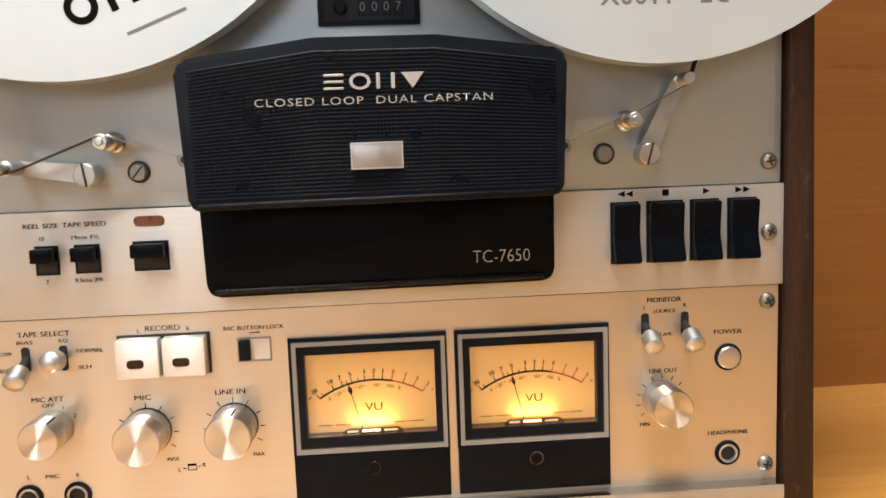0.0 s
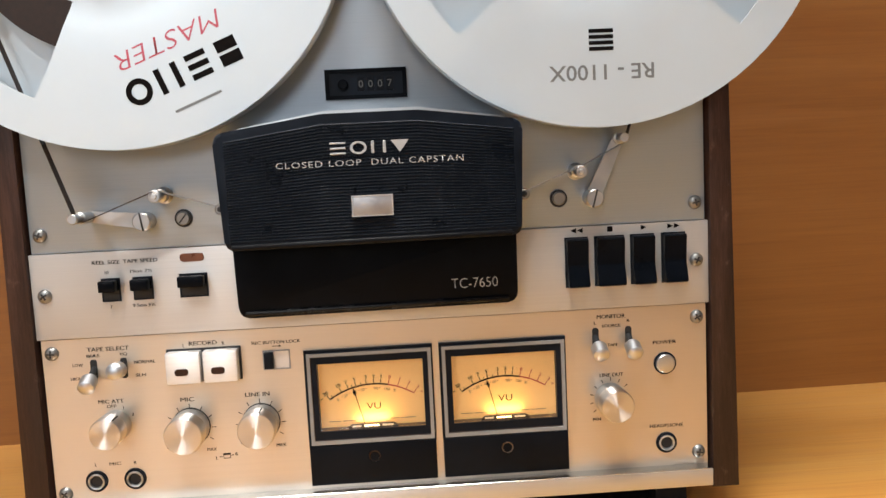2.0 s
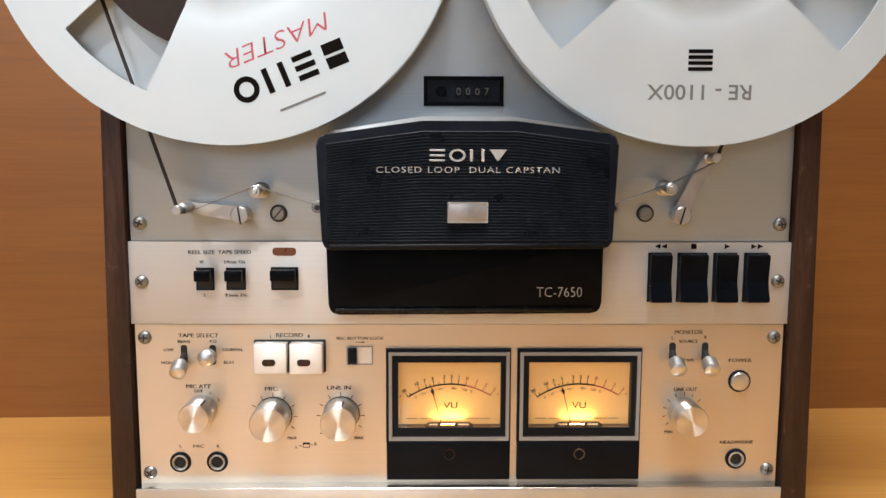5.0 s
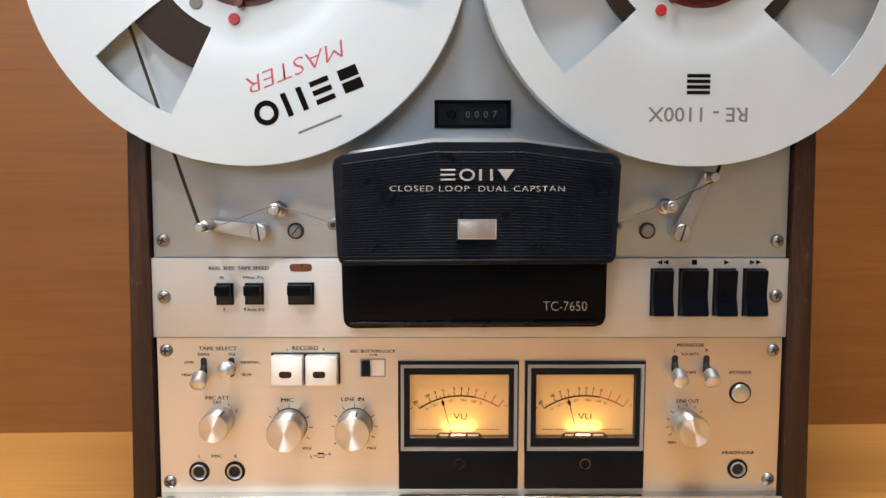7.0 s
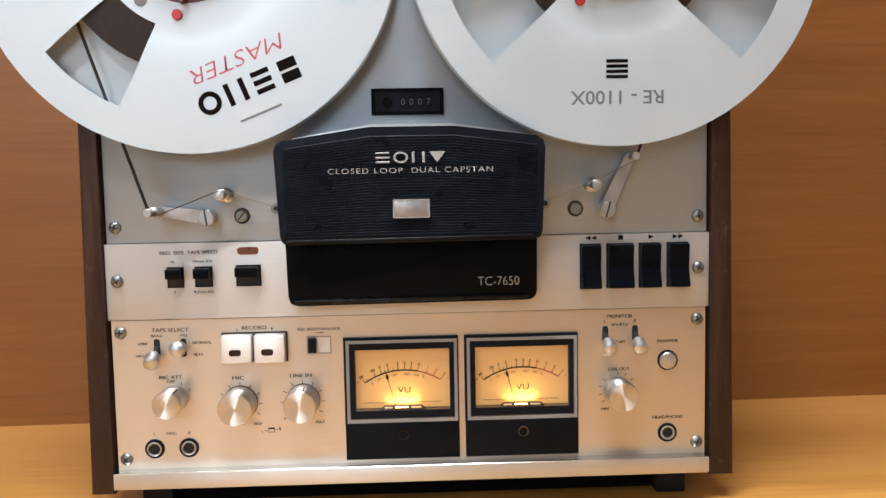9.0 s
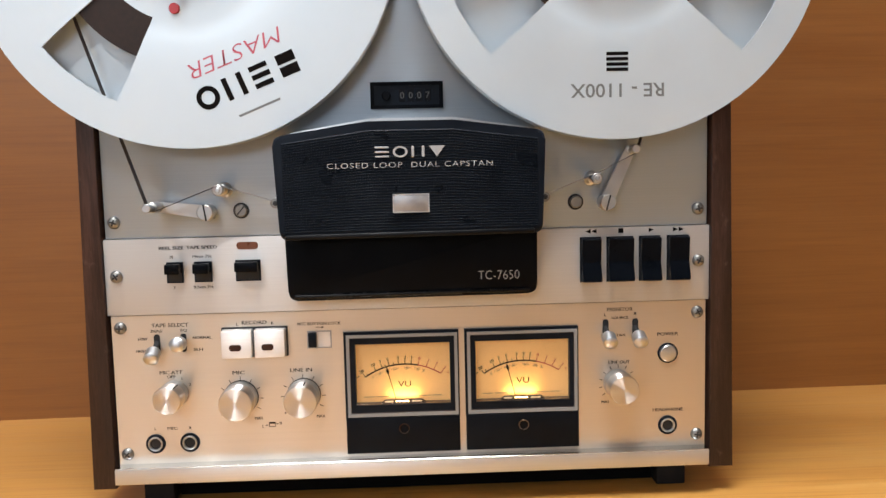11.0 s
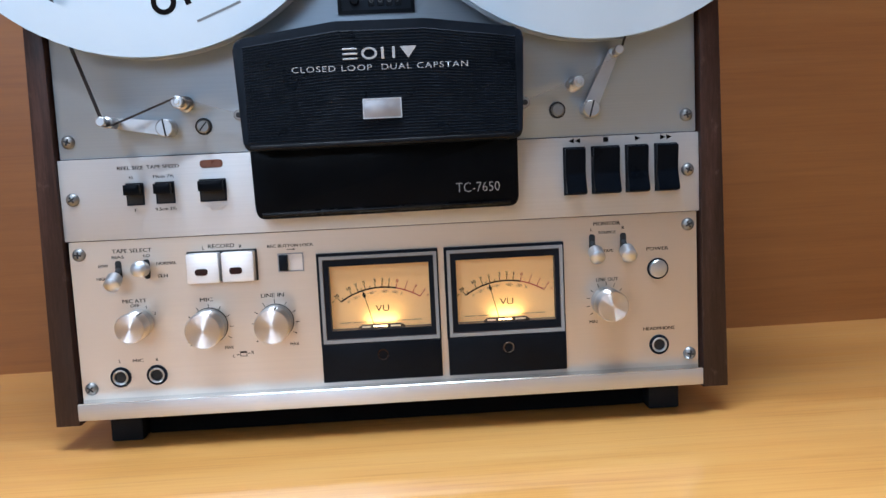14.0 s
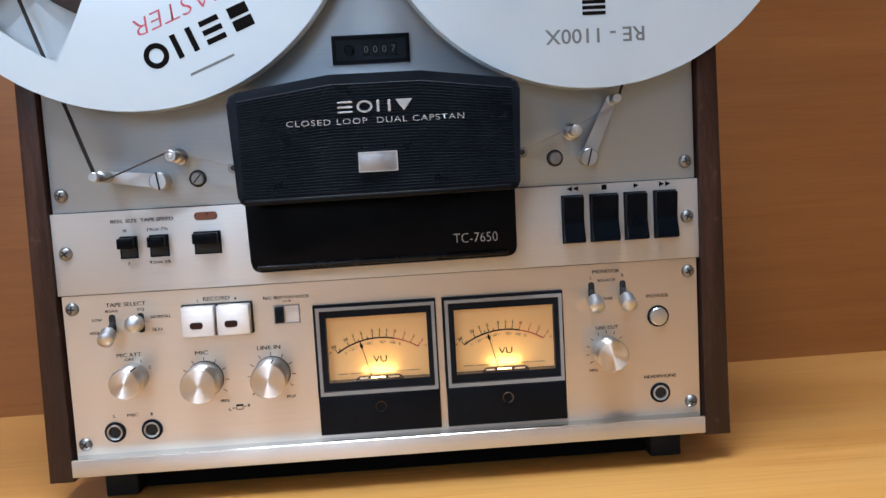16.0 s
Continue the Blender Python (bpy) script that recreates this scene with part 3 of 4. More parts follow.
lettering("lettering", "CLOSED LOOP  DUAL CAPSTAN", 1.6, 230, 3.3, -38.7, SILVER_PRINT, cover, width=102, spacing=1.16, bold=-0.004)

# lower hood under the head cover
hood = [(-79.4, 143.6), (82.6, 144.6), (83, 190), (-80.5, 190)]
hood_ob = part("lower_hood", prism(bmesh.new(), round_corners(hood, [6, 6, 2, 2]), -17, -1, 1.6, 3), BLACK_GLOSS, deck, "gloss black lower head hood")
part("hood_lip", boxed(-75, 78.6, -19, -16.4, 145.2, 148.4, bevel=1.25, seg=3), HOOD_LIP, hood_ob, "glossy lower lip", at=pose(0, 0, 0, 0, -0.36, 0))
lettering("lettering", "TC-7650", 57.4, 157.4, 5.7, -17.2, PALE_PRINT, hood_ob, width=27, bold=-0.02)

# ---- middle plate: switches and transport keys ----
YM = -1.4


def slide_switch(x0, x1, z0, z1):
    well = part("slide_switch", frame_plate(bmesh.new(), (x0, x1, z0, z1), (x0 + 0.9, x1 - 0.9, z0 + 0.9, z1 - 0.9), YM - 0.5, YM + 0.2), BLACK, deck, "black slide switch")
    part("well", boxed(x0 + 0.8, x1 - 0.8, YM - 0.15, YM + 0.1, z0 + 0.8, z1 - 0.8), BLACK_MATT, well)
    tab = bmesh.new()
    box(tab, x0 + 0.7, x1 - 0.9, YM - 8.5, YM, z1 - 7.4, z1 - 0.9, bevel=0.6)
    part("tab", tab, BLACK_GLOSS, well)


slide_switch(-161.6, -150.6, 155.6, 169.6)
slide_switch(-143.4, -131.6, 155.8, 169.6)
slide_switch(-116.2, -99.6, 155.8, 170)

part("indicator", prism(bmesh.new(), round_corners(rect(-115, -100.8, 177, 181.9), 2.4), YM - 0.4, YM + 0.3, 0.3, 1), AMBER, deck, "unlit brown indicator lens")
for words, x, zz, h, w in (("REEL SIZE", -158, 179, 2.2, 16), ("TAPE SPEED", -138, 179.1, 2.2, 20), ("10", -158, 173, 1.9, None), ("7", -157, 152.4, 1.9, None), ("19cm 7½", -138, 173, 2.0, 12.5), ("9.5cm 3¾", -138, 152.6, 2.0, 13)):
    lettering("lettering", words, x, zz, h, YM - 0.1, INK, deck, width=w, strike=0.16)


def rocker(x0, x1):
    k = part("transport_key", frame_plate(bmesh.new(), (x0, x1, 148.6, 179.2), (x0 + 0.8, x1 - 0.8, 149.4, 178.4), YM - 0.7, YM + 0.2), BLACK, deck, "black rocker transport key")
    prof = [(YM, 178.6), (YM - 6.0, 178.4), (YM - 6.6, 177.6), (YM - 4.0, 163), (YM - 4.2, 160.8), (YM - 8.4, 151.2), (YM - 8.2, 149.8), (YM - 7.2, 149.3), (YM, 149.3)]
    bm = bmesh.new()
    a = [bm.verts.new(((x0 + 0.7) * MM, y * MM, q * MM)) for y, q in prof]
    b = [bm.verts.new(((x1 - 0.7) * MM, y * MM, q * MM)) for y, q in prof]
    bm.faces.new(a)
    bm.faces.new(b[::-1])
    for i in range(len(prof)):
        j = (i + 1) % len(prof)
        bm.faces.new((a[i], a[j], b[j], b[i]))
    bmesh.ops.bevel(bm, geom=[e for e in bm.edges if abs(e.verts[0].co.x - e.verts[1].co.x) < 1e-6], offset=0.0005, segments=1, affect="EDGES")
    part("rocker", bm, NAVY_BLACK, k)


for x0, x1 in ((114, 128.2), (132, 150.2), (154, 168.6), (173, 187.8)):
    rocker(x0, x1)


def play_mark(x, zz, way, w=3.6, h=3.2):
    part("symbol", prism(bmesh.new(), [(x - way * w / 2, zz - h / 2), (x + way * w / 2, zz), (x - way * w / 2, zz + h / 2)], YM - 0.12, YM + 0.1), INK, deck, smooth=False)


for x, way in ((119.6, -1), (123.6, -1), (162.6, 1), (179, 1), (183, 1)):
    play_mark(x, 183, way)
part("symbol", boxed(140.2, 143.6, YM - 0.12, YM + 0.1, 181.4, 184.6), INK, deck, smooth=False)

# ---- control panel ----
# record buttons
part("record_surround", boxed(-127.8, -83.8, -1.2, 0.3, 104.2, 124.6, bevel=0.4), BLACK_MATT, deck, "black surround of the record buttons")
for x0, x1, lx in ((-126.8, -106.6, -117.5), (-105, -84.8, -96.2)):
    b = part("record_button", boxed(x0, x1, -8.5, -0.8, 104.8, 123.6, bevel=0.9), REC_ALU, deck, "square silver record button")
    part("lens", prism(bmesh.new(), round_corners(rect(lx - 4, lx + 4, 110, 114.2), 2), -9.0, -8.3, 0.2, 1), DARK_RED, b, "unlit dark red lens")
# record lock slider
lock = part("lock_switch", frame_plate(bmesh.new(), (-71, -54.6, 108.6, 120.6), (-70.2, -55.4, 109.4, 119.8), -0.5, 0.3), GREY_FRAME, deck, "record lock slider")
part("slider_plate", boxed(-70.2, -55.4, -0.2, 0.2, 109.4, 119.8), WHITE_SLOT, lock)
part("slider", boxed(-70, -64.6, -3.2, -0.1, 109.6, 119.6, bevel=0.4), BLACK, lock)
part("arrow", prism(bmesh.new(), [(-65, 122.7), (-61, 122.7), (-61, 122.2), (-59.5, 122.9), (-61, 123.6), (-61, 123.1), (-65, 123.1)], -0.12, 0.05), INK, deck, smooth=False)


# lever switches: a slot and a round silver lever
def lever(x, zz, tilt):
    slot = part("lever_switch", prism(bmesh.new(), round_corners(rect(x - 2.0, x + 2.0, zz - 6.2, zz + 6.2), 1.9), -0.3, 0.3), BLACK_MATT, deck, "round silver lever switch in a black slot")
    handle = part("lever", turned([(0, -18.5), (2.2, -18.25), (3.8, -17.6), (4.9, -16.6), (4.9, -9.2), (3.9, -7.8), (2.0, -7.4), (0, -7.4)], seg=32), KNURL, slot, "silver lever tip", at=spot(x, 0, zz, tilt, 0, 0))
    part("neck", turned([(0, -7.6), (1.9, -7.6), (1.9, 1.5), (0, 1.5)], seg=20), BLACK_MATT, handle, "dark lever neck")


lever(-171, 115, 27)
lever(-153.4, 115, -7)
lever(131.6, 116.4, 27)
lever(152, 116.4, 27)


# rotary knobs: a knurled ring behind a turned cap
def rotary(x, zz, r, mark, ring=True):
    k = part("knob", turned([(0, -0.6), (r * 0.98, -0.6), (r * 1.01, -1.2), (r * 1.01, -8.2), (r * 0.98, -8.8), (0, -8.8)] if ring else [(0, -0.4), (r * 0.98, -0.4), (r * 0.98, -8.8), (0, -8.8)], seg=96, ripple=-0.16, teeth=48), KNURL, deck, "silver knurled rotary knob", at=spot(x, 0, zz))
    part("cap", turned([(r * 0.99, -8.9), (r, -9.4), (r, -18.6), (r * 0.965, -19.4), (r * 0.94, -19.6), (r * 0.5, -19.62), (0, -19.64)], seg=64), SPUN, k, "turned aluminium cap")
    # black ring added for the shadow between knob and panel
    if ring:
        part("gap_shade_ring", turned([(r * 0.9, 0.1), (r * 1.035, 0.1), (r * 1.035, -0.5), (r * 0.9, -0.5)], seg=64), BLACK_MATT, k, "thin dark ring standing in for the shadow gap behind the knob")
    part("pointer", boxed(-0.4, 0.4, -18.8, -9.2, r - 0.2, r + 0.12), INK, k, at=pose(0, 0, 0, 0, mark, 0), smooth=False)


rotary(-161, 80.6, 9.3, -30 + 60, False)
rotary(-116.8, 76.6, 11.2, -125)
rotary(-74.6, 77, 11.0, 12)
rotary(139.6, 78.0, 10.0, 160, False)


def ticks(x, zz, r, angles, length=2.6):
    for a in angles:
        part("tick", boxed(r, r + length, -0.12, 0.05, -0.22, 0.22), INK, deck, at=spot(x, 0, zz, 0, -a, 0), smooth=False)


ticks(-117.0, 75.4, 12.6, (210, 150, 120, 90, 60, 30, 0, -30))
ticks(-75.0, 76.0, 12.6, (180, 150, 120, 90, 60, 30, 0, -30))
ticks(140.2, 77.4, 11.2, (215, 190, 165, 140, 115, 90, 65, 40), 2.3)
for x, zz in ((-129.5, 64.5), (-87.5, 64.5)):
    part("dot", boxed(x - 0.5, x + 0.5, -0.12, 0.05, zz - 0.5, zz + 0.5), INK, deck, smooth=False)

# power button and sockets
power = part("power_button", turned([(5.9, 0.2), (7.0, 0.2), (7.0, -0.6), (6.6, -0.9), (5.9, -0.8)], 174.4, 98, 40), BLACK, deck, "round power button")
part("cap", turned([(0, -3.0), (2.6, -2.9), (5.1, -2.6), (5.8, -2.0), (5.8, 0.2)], seg=40), SATIN, power, "satin silver cap", at=spot(174.4, 0, 98))


def socket(x, zz):
    s = part("socket", turned([(4.4, 0.2), (6.6, 0.2), (6.6, -0.7), (6.3, -1.0), (5.0, -1.1), (4.4, -0.9)], x, zz, 40), BLACK, deck, "round headphone or microphone socket")
    part("bush", turned([(3.6, 0.1), (4.9, -0.9), (4.9, -1.7), (4.5, -1.9), (3.9, -1.7), (3.6, -0.6)], x, zz, 36), CHROME, s, "steel bush")
    part("hole", turned([(0, -0.2), (3.7, -0.2), (3.7, -0.6)], x, zz, 32), BLACK_MATT, s)


socket(-175.6, 46.2)
socket(-152.6, 46.4)
socket(174.4, 47.4)

for words, x, zz, h, w in (
    ("TAPE SELECT", -162, 127.2, 2.5, 24.5), ("BIAS", -171, 123.4, 1.8, 7.5), ("EQ", -153, 123.4, 1.9, 4), ("LOW", -180.4, 118.2, 1.8, 6), ("HIGH", -182, 110, 1.8, 6.5),
    ("NORMAL", -141, 118.2, 1.9, 12.5), ("SLH", -144, 110.2, 1.9, 6), ("RECORD", -106, 127.4, 2.5, 16.5), ("L", -117.4, 126.4, 1.9, None), ("R", -94, 126.6, 1.9, None),
    ("REC BUTTON LOCK", -62.6, 125.4, 2.0, 29), ("MIC ATT", -163, 95, 2.4, 15), ("OFF", -163, 92, 1.9, 5.6), ("1", -156, 90.6, 1.9, None), ("2", -150.8, 86.4, 1.9, None),
    ("MIC", -118, 93.4, 2.5, 8), ("LINE IN", -76, 94, 2.5, 14.5), ("MAX", -105.6, 61.6, 1.9, 5.6), ("MAX", -63.8, 61.6, 1.9, 5.6), ("L", -103, 55.8, 2.0, None), ("R", -91, 57.6, 2.0, None),
    ("L", -175.4, 56.4, 2.0, None), ("MIC", -164, 56.4, 2.0, 6.8), ("R", -152, 56.4, 2.0, None), ("MONITOR", 141.4, 129.2, 2.5, 17.5), ("L", 131.4, 125.6, 2.0, None), ("R", 152, 126, 2.0, None),
    ("SOURCE", 141.4, 123.4, 1.8, 11.5), ("TAPE", 142, 111.4, 1.8, 6.4), ("POWER", 174.4, 111.2, 2.3, 14.5), ("LINE OUT", 140.8, 92.6, 2.3, 14.5), ("MIN", 131, 65, 1.9, 5), ("HEADPHONE", 174.6, 58.2, 2.2, 21)):
    lettering("lettering", words, x, zz, h, -0.1, INK, deck, width=w, strike=0.16)
bal = frame_plate(bmesh.new(), (-99, -94.6, 55.2, 58.6), (-98.6, -95, 55.6, 57.4), -0.12, 0.05)
box(bal, -101.4, -99.6, -0.12, 0.05, 56.2, 56.7)
box(bal, -94.2, -92.6, -0.12, 0.05, 56.9, 57.4)
part("balance_mark", bal, INK, deck, smooth=False)


# ---- level meters ----
def meter(cx, needle_deg, ring):
    L, R = cx - 38.2, cx + 38.2
    m = part("level_meter", frame_plate(bmesh.new(), (L - 1.2, R, 59, 119.1), (L + 6.2, R - 6.2, 68.4, 110.4), -1.8, 3), BLACK, deck, "lit level meter in a black and silver frame")
    part("silver_frame", frame_plate(bmesh.new(), (L + 0.5, R - 1.0, 60.6, 117.1), (L + 2.5, R - 3.0, 62.8, 115.1), -3.2, -1.6), GREY_FRAME, m, "thin silver-grey frame")
    # sloping lining between the frame and the dial
    bm = bmesh.new()
    a = [bm.verts.new((x * MM, -1.9 * MM, q * MM)) for x, q in rect(L + 2.5, R - 3.0, 62.8, 115.1)]
    b = [bm.verts.new((x * MM, -0.9 * MM, q * MM)) for x, q in rect(L + 6.2, R - 5.8, 68.6, 110.6)]
    c = [bm.verts.new((x * MM, 5.6 * MM, q * MM)) for x, q in rect(L + 6.2, R - 5.8, 68.6, 110.6)]
    for i in range(4):
        j = (i + 1) % 4
        bm.faces.new((a[i], a[j], b[j], b[i]))
        bm.faces.new((b[i], b[j], c[j], c[i]))
    part("lining", bm, BROWN_BLACK, m, "dark brown lining", smooth=False)
    g = part("glass", boxed(L + 6.3, R - 5.9, -0.8, -0.2, 68.7, 110.5), GLASS, m, "clear glass")
    g.visible_shadow = False
    part("dial", boxed(L + 5.6, R - 5.2, 5.4, 6, 67, 112), DIAL, m, "cream dial lit from behind")
    ox, oz, rad, y = cx + 0.8, 48.2, 46.4, 5.2

    def arc(a0, a1, r0, r1, mat):
        bm, prev, steps = bmesh.new(), None, 26
        for i in range(steps + 1):
            q = radians(a0 + (a1 - a0) * i / steps)
            cur = [bm.verts.new(((ox + r * math.sin(q)) * MM, y * MM, (oz + r * math.cos(q)) * MM)) for r in (r0, r1)]
            if prev:
                bm.faces.new((prev[0], cur[0], cur[1], prev[1]))
            prev = cur
        part("scale_arc", bm, mat, m, smooth=False)

    arc(-35, 11.8, rad - 0.5, rad + 0.5, INK)
    arc(11.8, 32.6, rad - 0.38, rad + 0.38, INK_RED)
    bm, bm_red = bmesh.new(), bmesh.new()
    marks = ((-35, "20"), (-32.4, ""), (-24.6, "10"), (-18.8, "7"), (-15.9, ""), (-12.8, "5"), (-8.9, ""), (-4.8, "3"), (0.7, "2"), (5.9, "1"), (11.8, "0"), (19, "1"), (25.8, "2"), (32.6, "3"))
    for a, w in marks:
        q = radians(a)
        d, s = Vector((math.sin(q), math.cos(q))), Vector((math.cos(q), -math.sin(q)))
        top = rad + (2.9 if w else 1.8)
        b = bm if a < 11 else bm_red
        vs = [b.verts.new(((ox + d.x * r + s.x * k) * MM, y * MM, (oz + d.y * r + s.y * k) * MM)) for r, k in ((rad, -0.26), (rad, 0.26), (top, 0.26), (top, -0.26))]
        b.faces.new(vs)
        if w:
            r = rad + 4.7
            lettering("numeral", w, 0, 0, 2.2, 0, INK if a < 11 else INK_RED, m, strike=0.24, turn=spot(ox + d.x * r, y - 0.05, oz + d.y * r, 0, a * 0.9, 0))
    part("scale_ticks", bm, INK, m, smooth=False)
    part("scale_ticks", bm_red, INK_RED, m, smooth=False)
    for a, w, mat in ((-39.5, "-", INK), (37, "+", INK_RED)):
        q = radians(a)
        lettering("sign", w, 0, 0, 0.5 if w == "-" else 1.6, 0, mat, m, width=1.7, turn=spot(ox + (rad + 3.4) * math.sin(q), y - 0.05, oz + (rad + 3.4) * math.cos(q), 0, a * 0.9, 0))
    for a in (-26, -19.5, -11.5, -5.5, 0.5, 5.5):
        q = radians(a)
        part("scale_dot", boxed(-0.3, 0.3, -0.03, 0.03, -0.3, 0.3), FINE_INK, m, at=spot(ox + (rad - 2.6) * math.sin(q), y, oz + (rad - 2.6) * math.cos(q)), smooth=False)
    for a, w in ((-30, "0"), (-23, "20"), (-15.5, "40"), (-8.5, "60"), (2.8, "80"), (11.5, "100"), (17.5, "%")):
        q = radians(a)
        r = rad - 2.8
        lettering("numeral", w, 0, 0, 1.8, 0, FINE_INK, m, strike=0.12, turn=spot(ox + r * math.sin(q), y - 0.05, oz + r * math.cos(q), 0, a * 0.9, 0))
    lettering("lettering", "VU", cx + 0.8, 80.8, 4.1, y - 0.05, INK, m, width=8.8)
    bm = bmesh.new()
    for x0, x1 in ((cx - 27, cx - 20), (cx - 18.6, cx - 10), (cx + 10, cx + 16), (cx + 17, cx + 18.6), (cx + 19.6, cx + 26)):
        box(bm, x0, x1, y - 0.06, y, 72.0, 72.5)
    part("fine_print", bm, FINE_INK, m, smooth=False)
    # needle
    q = radians(needle_deg)
    bm = bmesh.new()
    rod(bm, (ox + 20 * math.sin(q), 3.2, oz + 20 * math.cos(q)), (ox + 45 * math.sin(q), 3.2, oz + 45 * math.cos(q)), 0.22, 6)
    tip = [(ox + r * math.sin(q) + k * math.cos(q), oz + r * math.cos(q) - k * math.sin(q)) for r, k in ((40.8, 0), (43.4, -1.1), (46.6, 0), (43.4, 1.1))]
    prism(bm, tip, 3.0, 3.3)
    part("needle", bm, INK, m, "thin black needle with a spade tip")
    # lamp shade at the foot of the dial, with the bulb behind it
    pts = [(cx - 15.6, 67.8), (cx + 15.6, 67.8), (cx + 15, 69.6), (cx + 12.6, 71.1), (cx - 12.6, 71.1), (cx - 15, 69.6)]
    shade = part("lamp_shade", prism(bmesh.new(), pts, 1.0, 1.8, 0.3, 1), BROWN_BLACK, m, "dark lamp shade with three slots")
    part("bulb", boxed(cx - 5.4, cx + 3.6, 0.7, 1.3, 69.4, 70.4, bevel=0.25), BULB, shade, "small lit bulb behind its slot")
    for x0, x1 in ((cx - 12.8, cx - 7.2), (cx + 5.6, cx + 12.4)):
        part("slot", boxed(x0, x1, 0.7, 1.3, 69.2, 70.3, bevel=0.25), SLOT_GLOW, shade, "slot lit from behind")
    lamp = bpy.data.lights.new("meter_lamp", "AREA")
    lamp.shape, lamp.size, lamp.size_y, lamp.energy, lamp.color = "RECTANGLE", 0.02, 0.003, 0.0068, (1.0, 0.7, 0.27)
    lo = new("meter_lamp", lamp)
    lo.matrix_world = look((cx * MM, 0.0019, 0.0716), (cx * MM, 0.0058, 0.0832))
    # black block below, with its small lens
    low = part("meter_base", boxed(L - 0.9, R - 0.2, -3.4, 0.4, 35.3, 60, bevel=0.5), METER_BLACK, deck, "black block below the level meter")
    part("lens_ring", turned([(2.9, -2.2), (2.9, -3.9), (3.3, -4.0), (3.6, -3.7), (3.7, -3.3)], cx, 52, 32), ring, low, "narrow ring round the lens")
    part("lens", turned([(0, -2.9), (1.6, -3.0), (2.95, -3.5)], cx, 52, 24), BLACK_GLOSS, low, "unlit dark lens")


# the two ring colours carry the difference in reflected light
meter(-7.2, -15, RING_DIM)
meter(74.3, -14, RING_GLINT)


# ---- reels ----
HALF_IN, HALF_OUT, R_IN, R_OUT, RIM = 16.6, 14.4, 55.2, 112.0, 132.8


def flange(first, y, thick, dish, parent, label):
    """A reel flange with three tapered windows, the first one centred at the angle first."""
    bm = bmesh.new()
    radii = [24, 40, 50, R_IN, 60, 64, 70, 84, 98, R_OUT, 118, 128, RIM]
    rows = []
    for r in radii:
        w = HALF_IN + (HALF_OUT - HALF_IN) * max(0, min(1, (r - R_IN) / (R_OUT - R_IN)))
        ring = []
        for s in range(3):
            c = first + 120 * s
            angles = [c - w + 2 * w * k / 8 for k in range(9)] + [c + w + (120 - 2 * w) * k / 20 for k in range(1, 20)]
            for a in angles:
                d = dish * max(0.0, min(1.0, (68 - r) / 8))
                ring.append(bm.verts.new((r * MM * math.cos(radians(a)), (y + d) * MM, r * MM * math.sin(radians(a)))))
        rows.append(ring)
    n = len(rows[0])
    for i in range(len(radii) - 1):
        for k in range(n):
            if k % 28 < 8 and R_IN - 0.1 < radii[i] < R_OUT - 0.1:
                continue
            bm.faces.new((rows[i][k], rows[i][(k + 1) % n], rows[i + 1][(k + 1) % n], rows[i + 1][k]))
    bmesh.ops.recalc_face_normals(bm, faces=bm.faces)
    bmesh.ops.solidify(bm, geom=bm.faces[:], thickness=thick * MM)
    return part("flange", bm, REEL_ALU, parent, label)


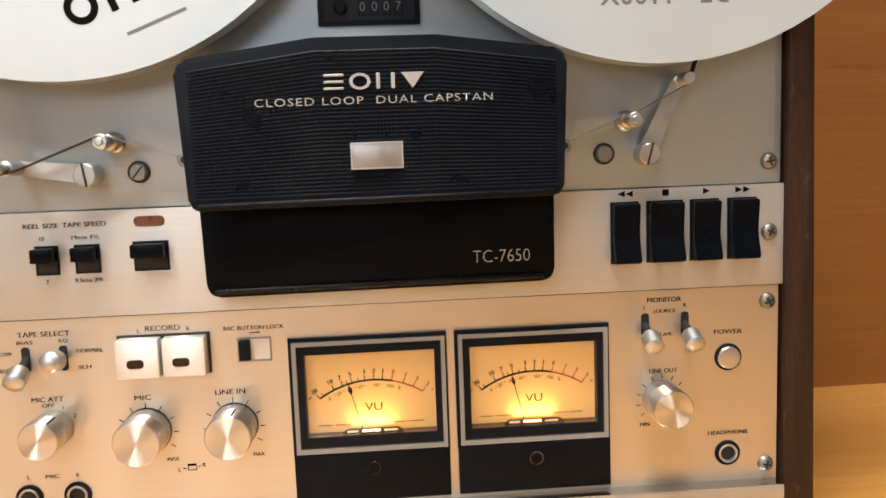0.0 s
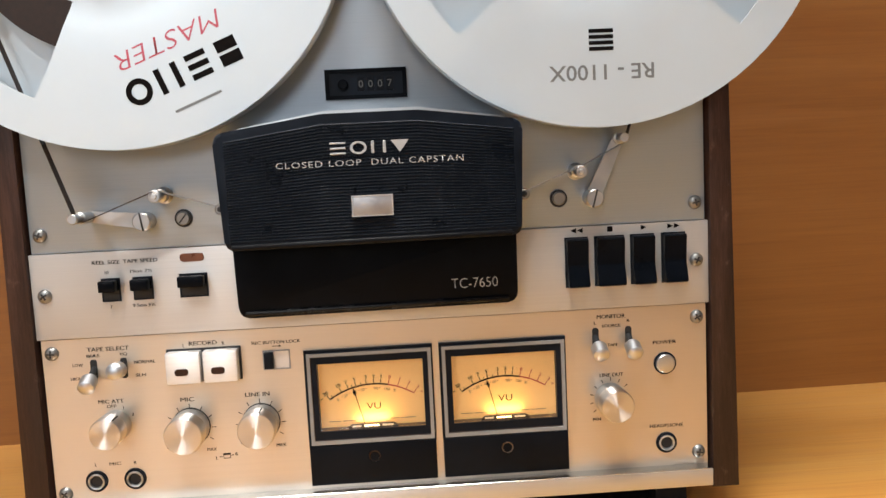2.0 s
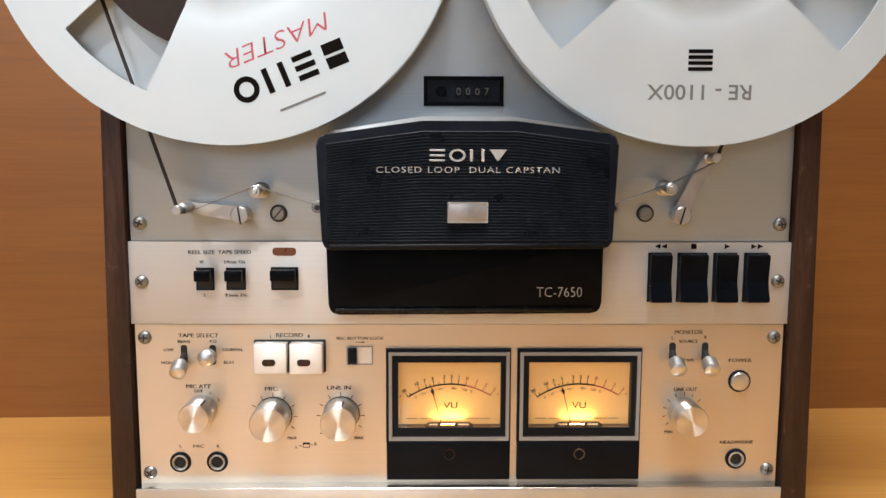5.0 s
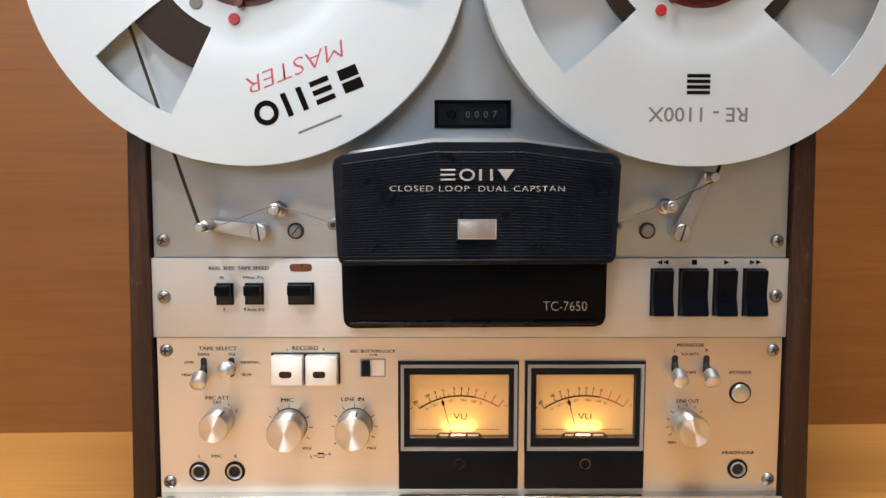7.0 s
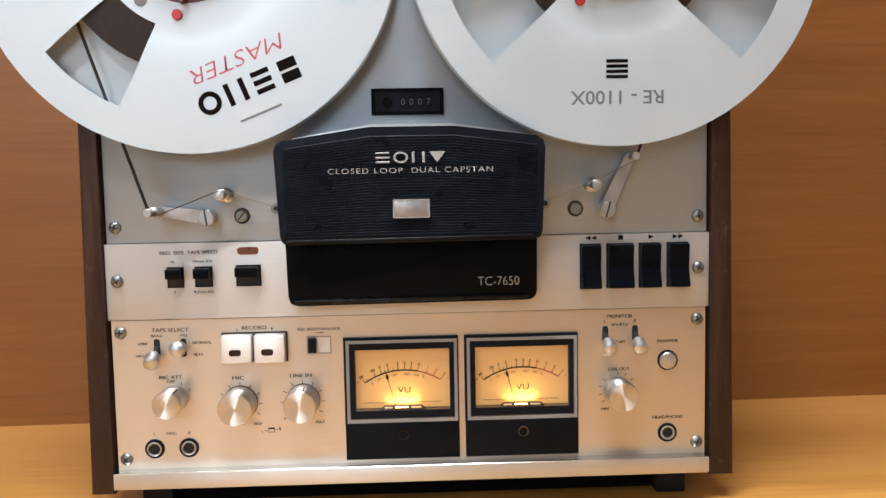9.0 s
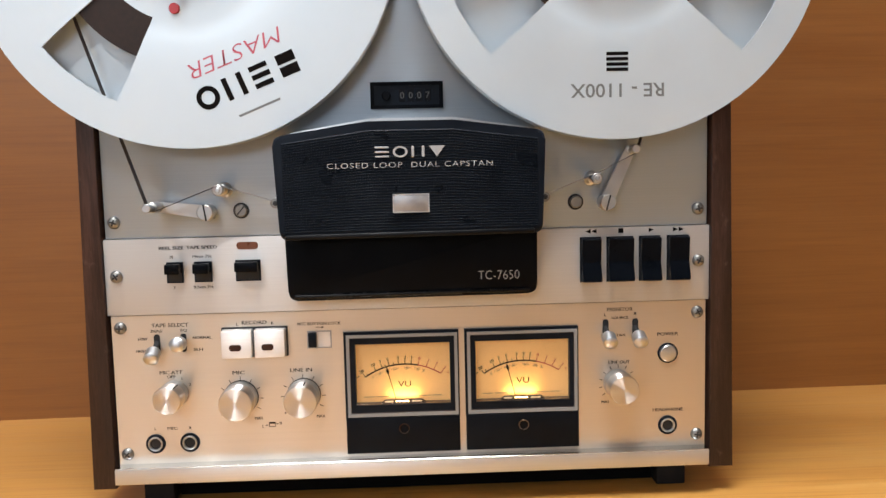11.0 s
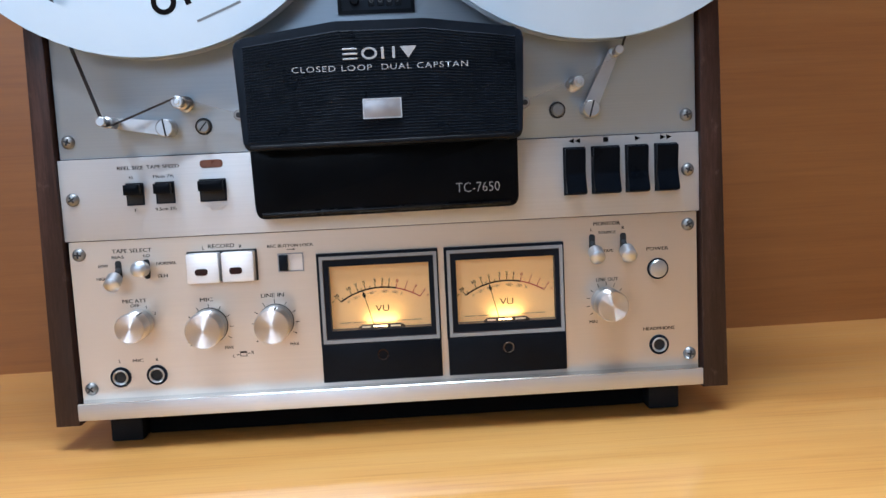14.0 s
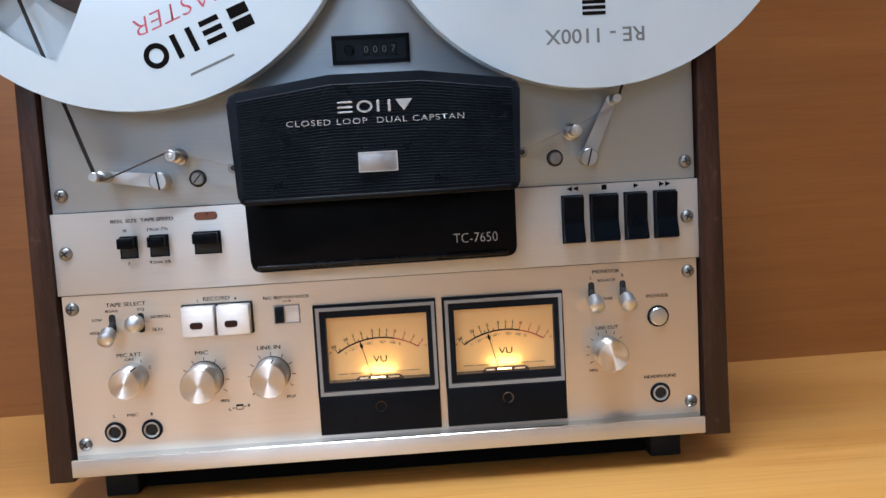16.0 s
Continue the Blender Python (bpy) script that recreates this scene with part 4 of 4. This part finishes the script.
def reel(cx, cz, first, pack, label):
    """A metal reel; first is the angle of the window before the three lines of print."""
    r = thing("tape_reel", label, "tape reel", at=spot(cx, 0, cz), group="reels on the deck")
    front = flange(first, -21.6, 1.1, 1.3, r, "white anodised aluminium flange")
    flange(first + 60, -9.4, 1.1, -0.4, r, "white anodised aluminium flange")
    part("tape_pack", turned([(40, -20.0), (pack - 0.2, -20.0), (pack, -19.8), (pack, -11.2), (40, -11.0)], seg=128), TAPE, r, "dark brown wound tape")
    part("hub", turned([(0, -30), (12, -30), (14, -29), (14, -26), (31, -25.5), (34.5, -24.5), (36, -22), (36, -20.5), (41, -20.2), (41, -10), (9, -10), (9, -0.2), (0, -0.2)], seg=72), HUB_RED, r, "dark red hub with lock")
    for k in range(3):
        a = radians(first + 60 + 120 * k - 26)
        part("hub_peg", turned([(0, -26), (2.3, -26), (2.6, -25), (2.6, -20)], 37.6 * math.cos(a), 37.6 * math.sin(a), 16), HUB_RED, r)
        a = radians(first + 120 * k + 30)
        part("plug", turned([(0, -21.6), (3.0, -21.6), (3.4, -21.3), (3.4, -20)], 46.8 * math.cos(a), 46.8 * math.sin(a), 20), RED_DOT, r, "red plug")
        a = radians(first + 120 * k)
        part("plug", turned([(0, -20.9), (3.6, -20.9), (4.0, -20.6), (4.0, -20)], 46.8 * math.cos(a), 46.8 * math.sin(a), 20), GREY_PLUG, r, "grey plug")
    y = -21.68

    def at(angle, rr, side=0.0):
        """Print stands with its top to the rim."""
        a = radians(angle)
        x, z = rr * math.cos(a) + side * math.sin(a), rr * math.sin(a) - side * math.cos(a)
        return spot(x, y, z, 0, 90 - angle, 0)

    # brand area: plain dark blocks, a red word below, a fine line above
    a = first - 60
    for side, blocks in ((-27, ((-6, 6, -7.2, -0.8), (-6, 6, 0.8, 7.2))), (-9, ((-6, 6, 4, 7.2), (-6, 6, -1.6, 1.6), (-6, 6, -7.2, -4))), (9, ((-6.6, -3.2, -7.2, 7.2), (3.2, 6.6, -7.2, 7.2)))):
        bm = bmesh.new()
        for x0, x1, z0, z1 in blocks:
            box(bm, x0, x1, -0.05, 0.05, z0, z1)
        part("maker_mark", bm, INK, r, "plain dark shapes in place of the maker's mark", at=at(a, 98.5, side), smooth=False)
    part("maker_mark", turned([(4.2, -0.05), (7.4, -0.05), (7.4, 0.05)], seg=36), INK, r, at=at(a, 98.5, 27), smooth=False)
    lettering("lettering", "MASTER", 0, 0, 9.6, 0, INK_PINK, r, width=62, slant=0.25, bold=-0.012, turn=at(a, 80))
    part("fine_print", boxed(-14, 14, -0.05, 0.05, -0.7, 0.7), INK_GREY, r, at=at(a, 116.5), smooth=False)
    # three lines that cannot be read
    a = first + 60
    for rr, w, words in ((92, 50, (7, 3, 6, 4)), (100, 52, (4, 8, 5, 5)), (108, 66, (9, 2, 6, 5, 3))):
        bm, x, unit = bmesh.new(), -w / 2, w / (sum(words) + 0.8 * (len(words) - 1))
        for word in words:
            box(bm, x, x + word * unit, -0.05, 0.05, -1.1, 1.1)
            x += (word + 0.8) * unit
        part("print_line", bm, INK_GREY, r, at=at(a, rr), smooth=False)
    # type area: striped square and type
    a = first + 180
    for k in range(4):
        part("print_stripe", boxed(-7, 7, -0.05, 0.05, -1.1, 1.1), INK, r, at=at(a, 79 + k * 3.3), smooth=False)
    lettering("lettering", "RE - 1100X", 0, 0, 8.8, 0, INK_GREY, r, bold=0.012, width=60, turn=at(a, 102))
    return r


reel(-135.4, 376.0, -8, 81.3, "large white metal tape reel, well filled with brown tape")
reel(134.6, 376.2, 90, 63.5, "large white metal tape reel with little brown tape")

# ---- the tape between the reels ----
strand = thing("magnetic_tape", "thin dark brown tape threaded over the rollers", "tape")


def tape_run(points, y0=-17.2, y1=-11.0, side=TAPE):
    bm, prev = bmesh.new(), None
    for x, z in points:
        cur = [bm.verts.new((x * MM, y * MM, z * MM)) for y in (y0, y1)]
        if prev:
            bm.faces.new((prev[0], cur[0], cur[1], prev[1]))
        prev = cur
    bmesh.ops.recalc_face_normals(bm, faces=bm.faces)
    bmesh.ops.solidify(bm, geom=bm.faces[:], thickness=0.00008)
    part("tape_run", bm, side, strand, smooth=False)


tape_run([(-214.5, 355), (-166.3, 205.6)], -20, -13.6)
tape_run([(-166, 204.8), (-164.5, 203.6), (-162.4, 203.8), (-121.8, 219.3)], -22.5, -16.2)
# these two runs have the reflected sheen painted in grey
tape_run([(-121.8, 219.3), (-120.2, 219.3), (-85.5, 208.4)], -16.5, -10.2, TAPE_SHEEN)
tape_run([(88.5, 208.4), (121.4, 221.4), (122.8, 221.4), (148.5, 234.2)], -14.6, -8.6, TAPE_SHEEN)
tape_run([(150.2, 236.4), (150.4, 238), (183, 331.5)], -14.8, -8.5)
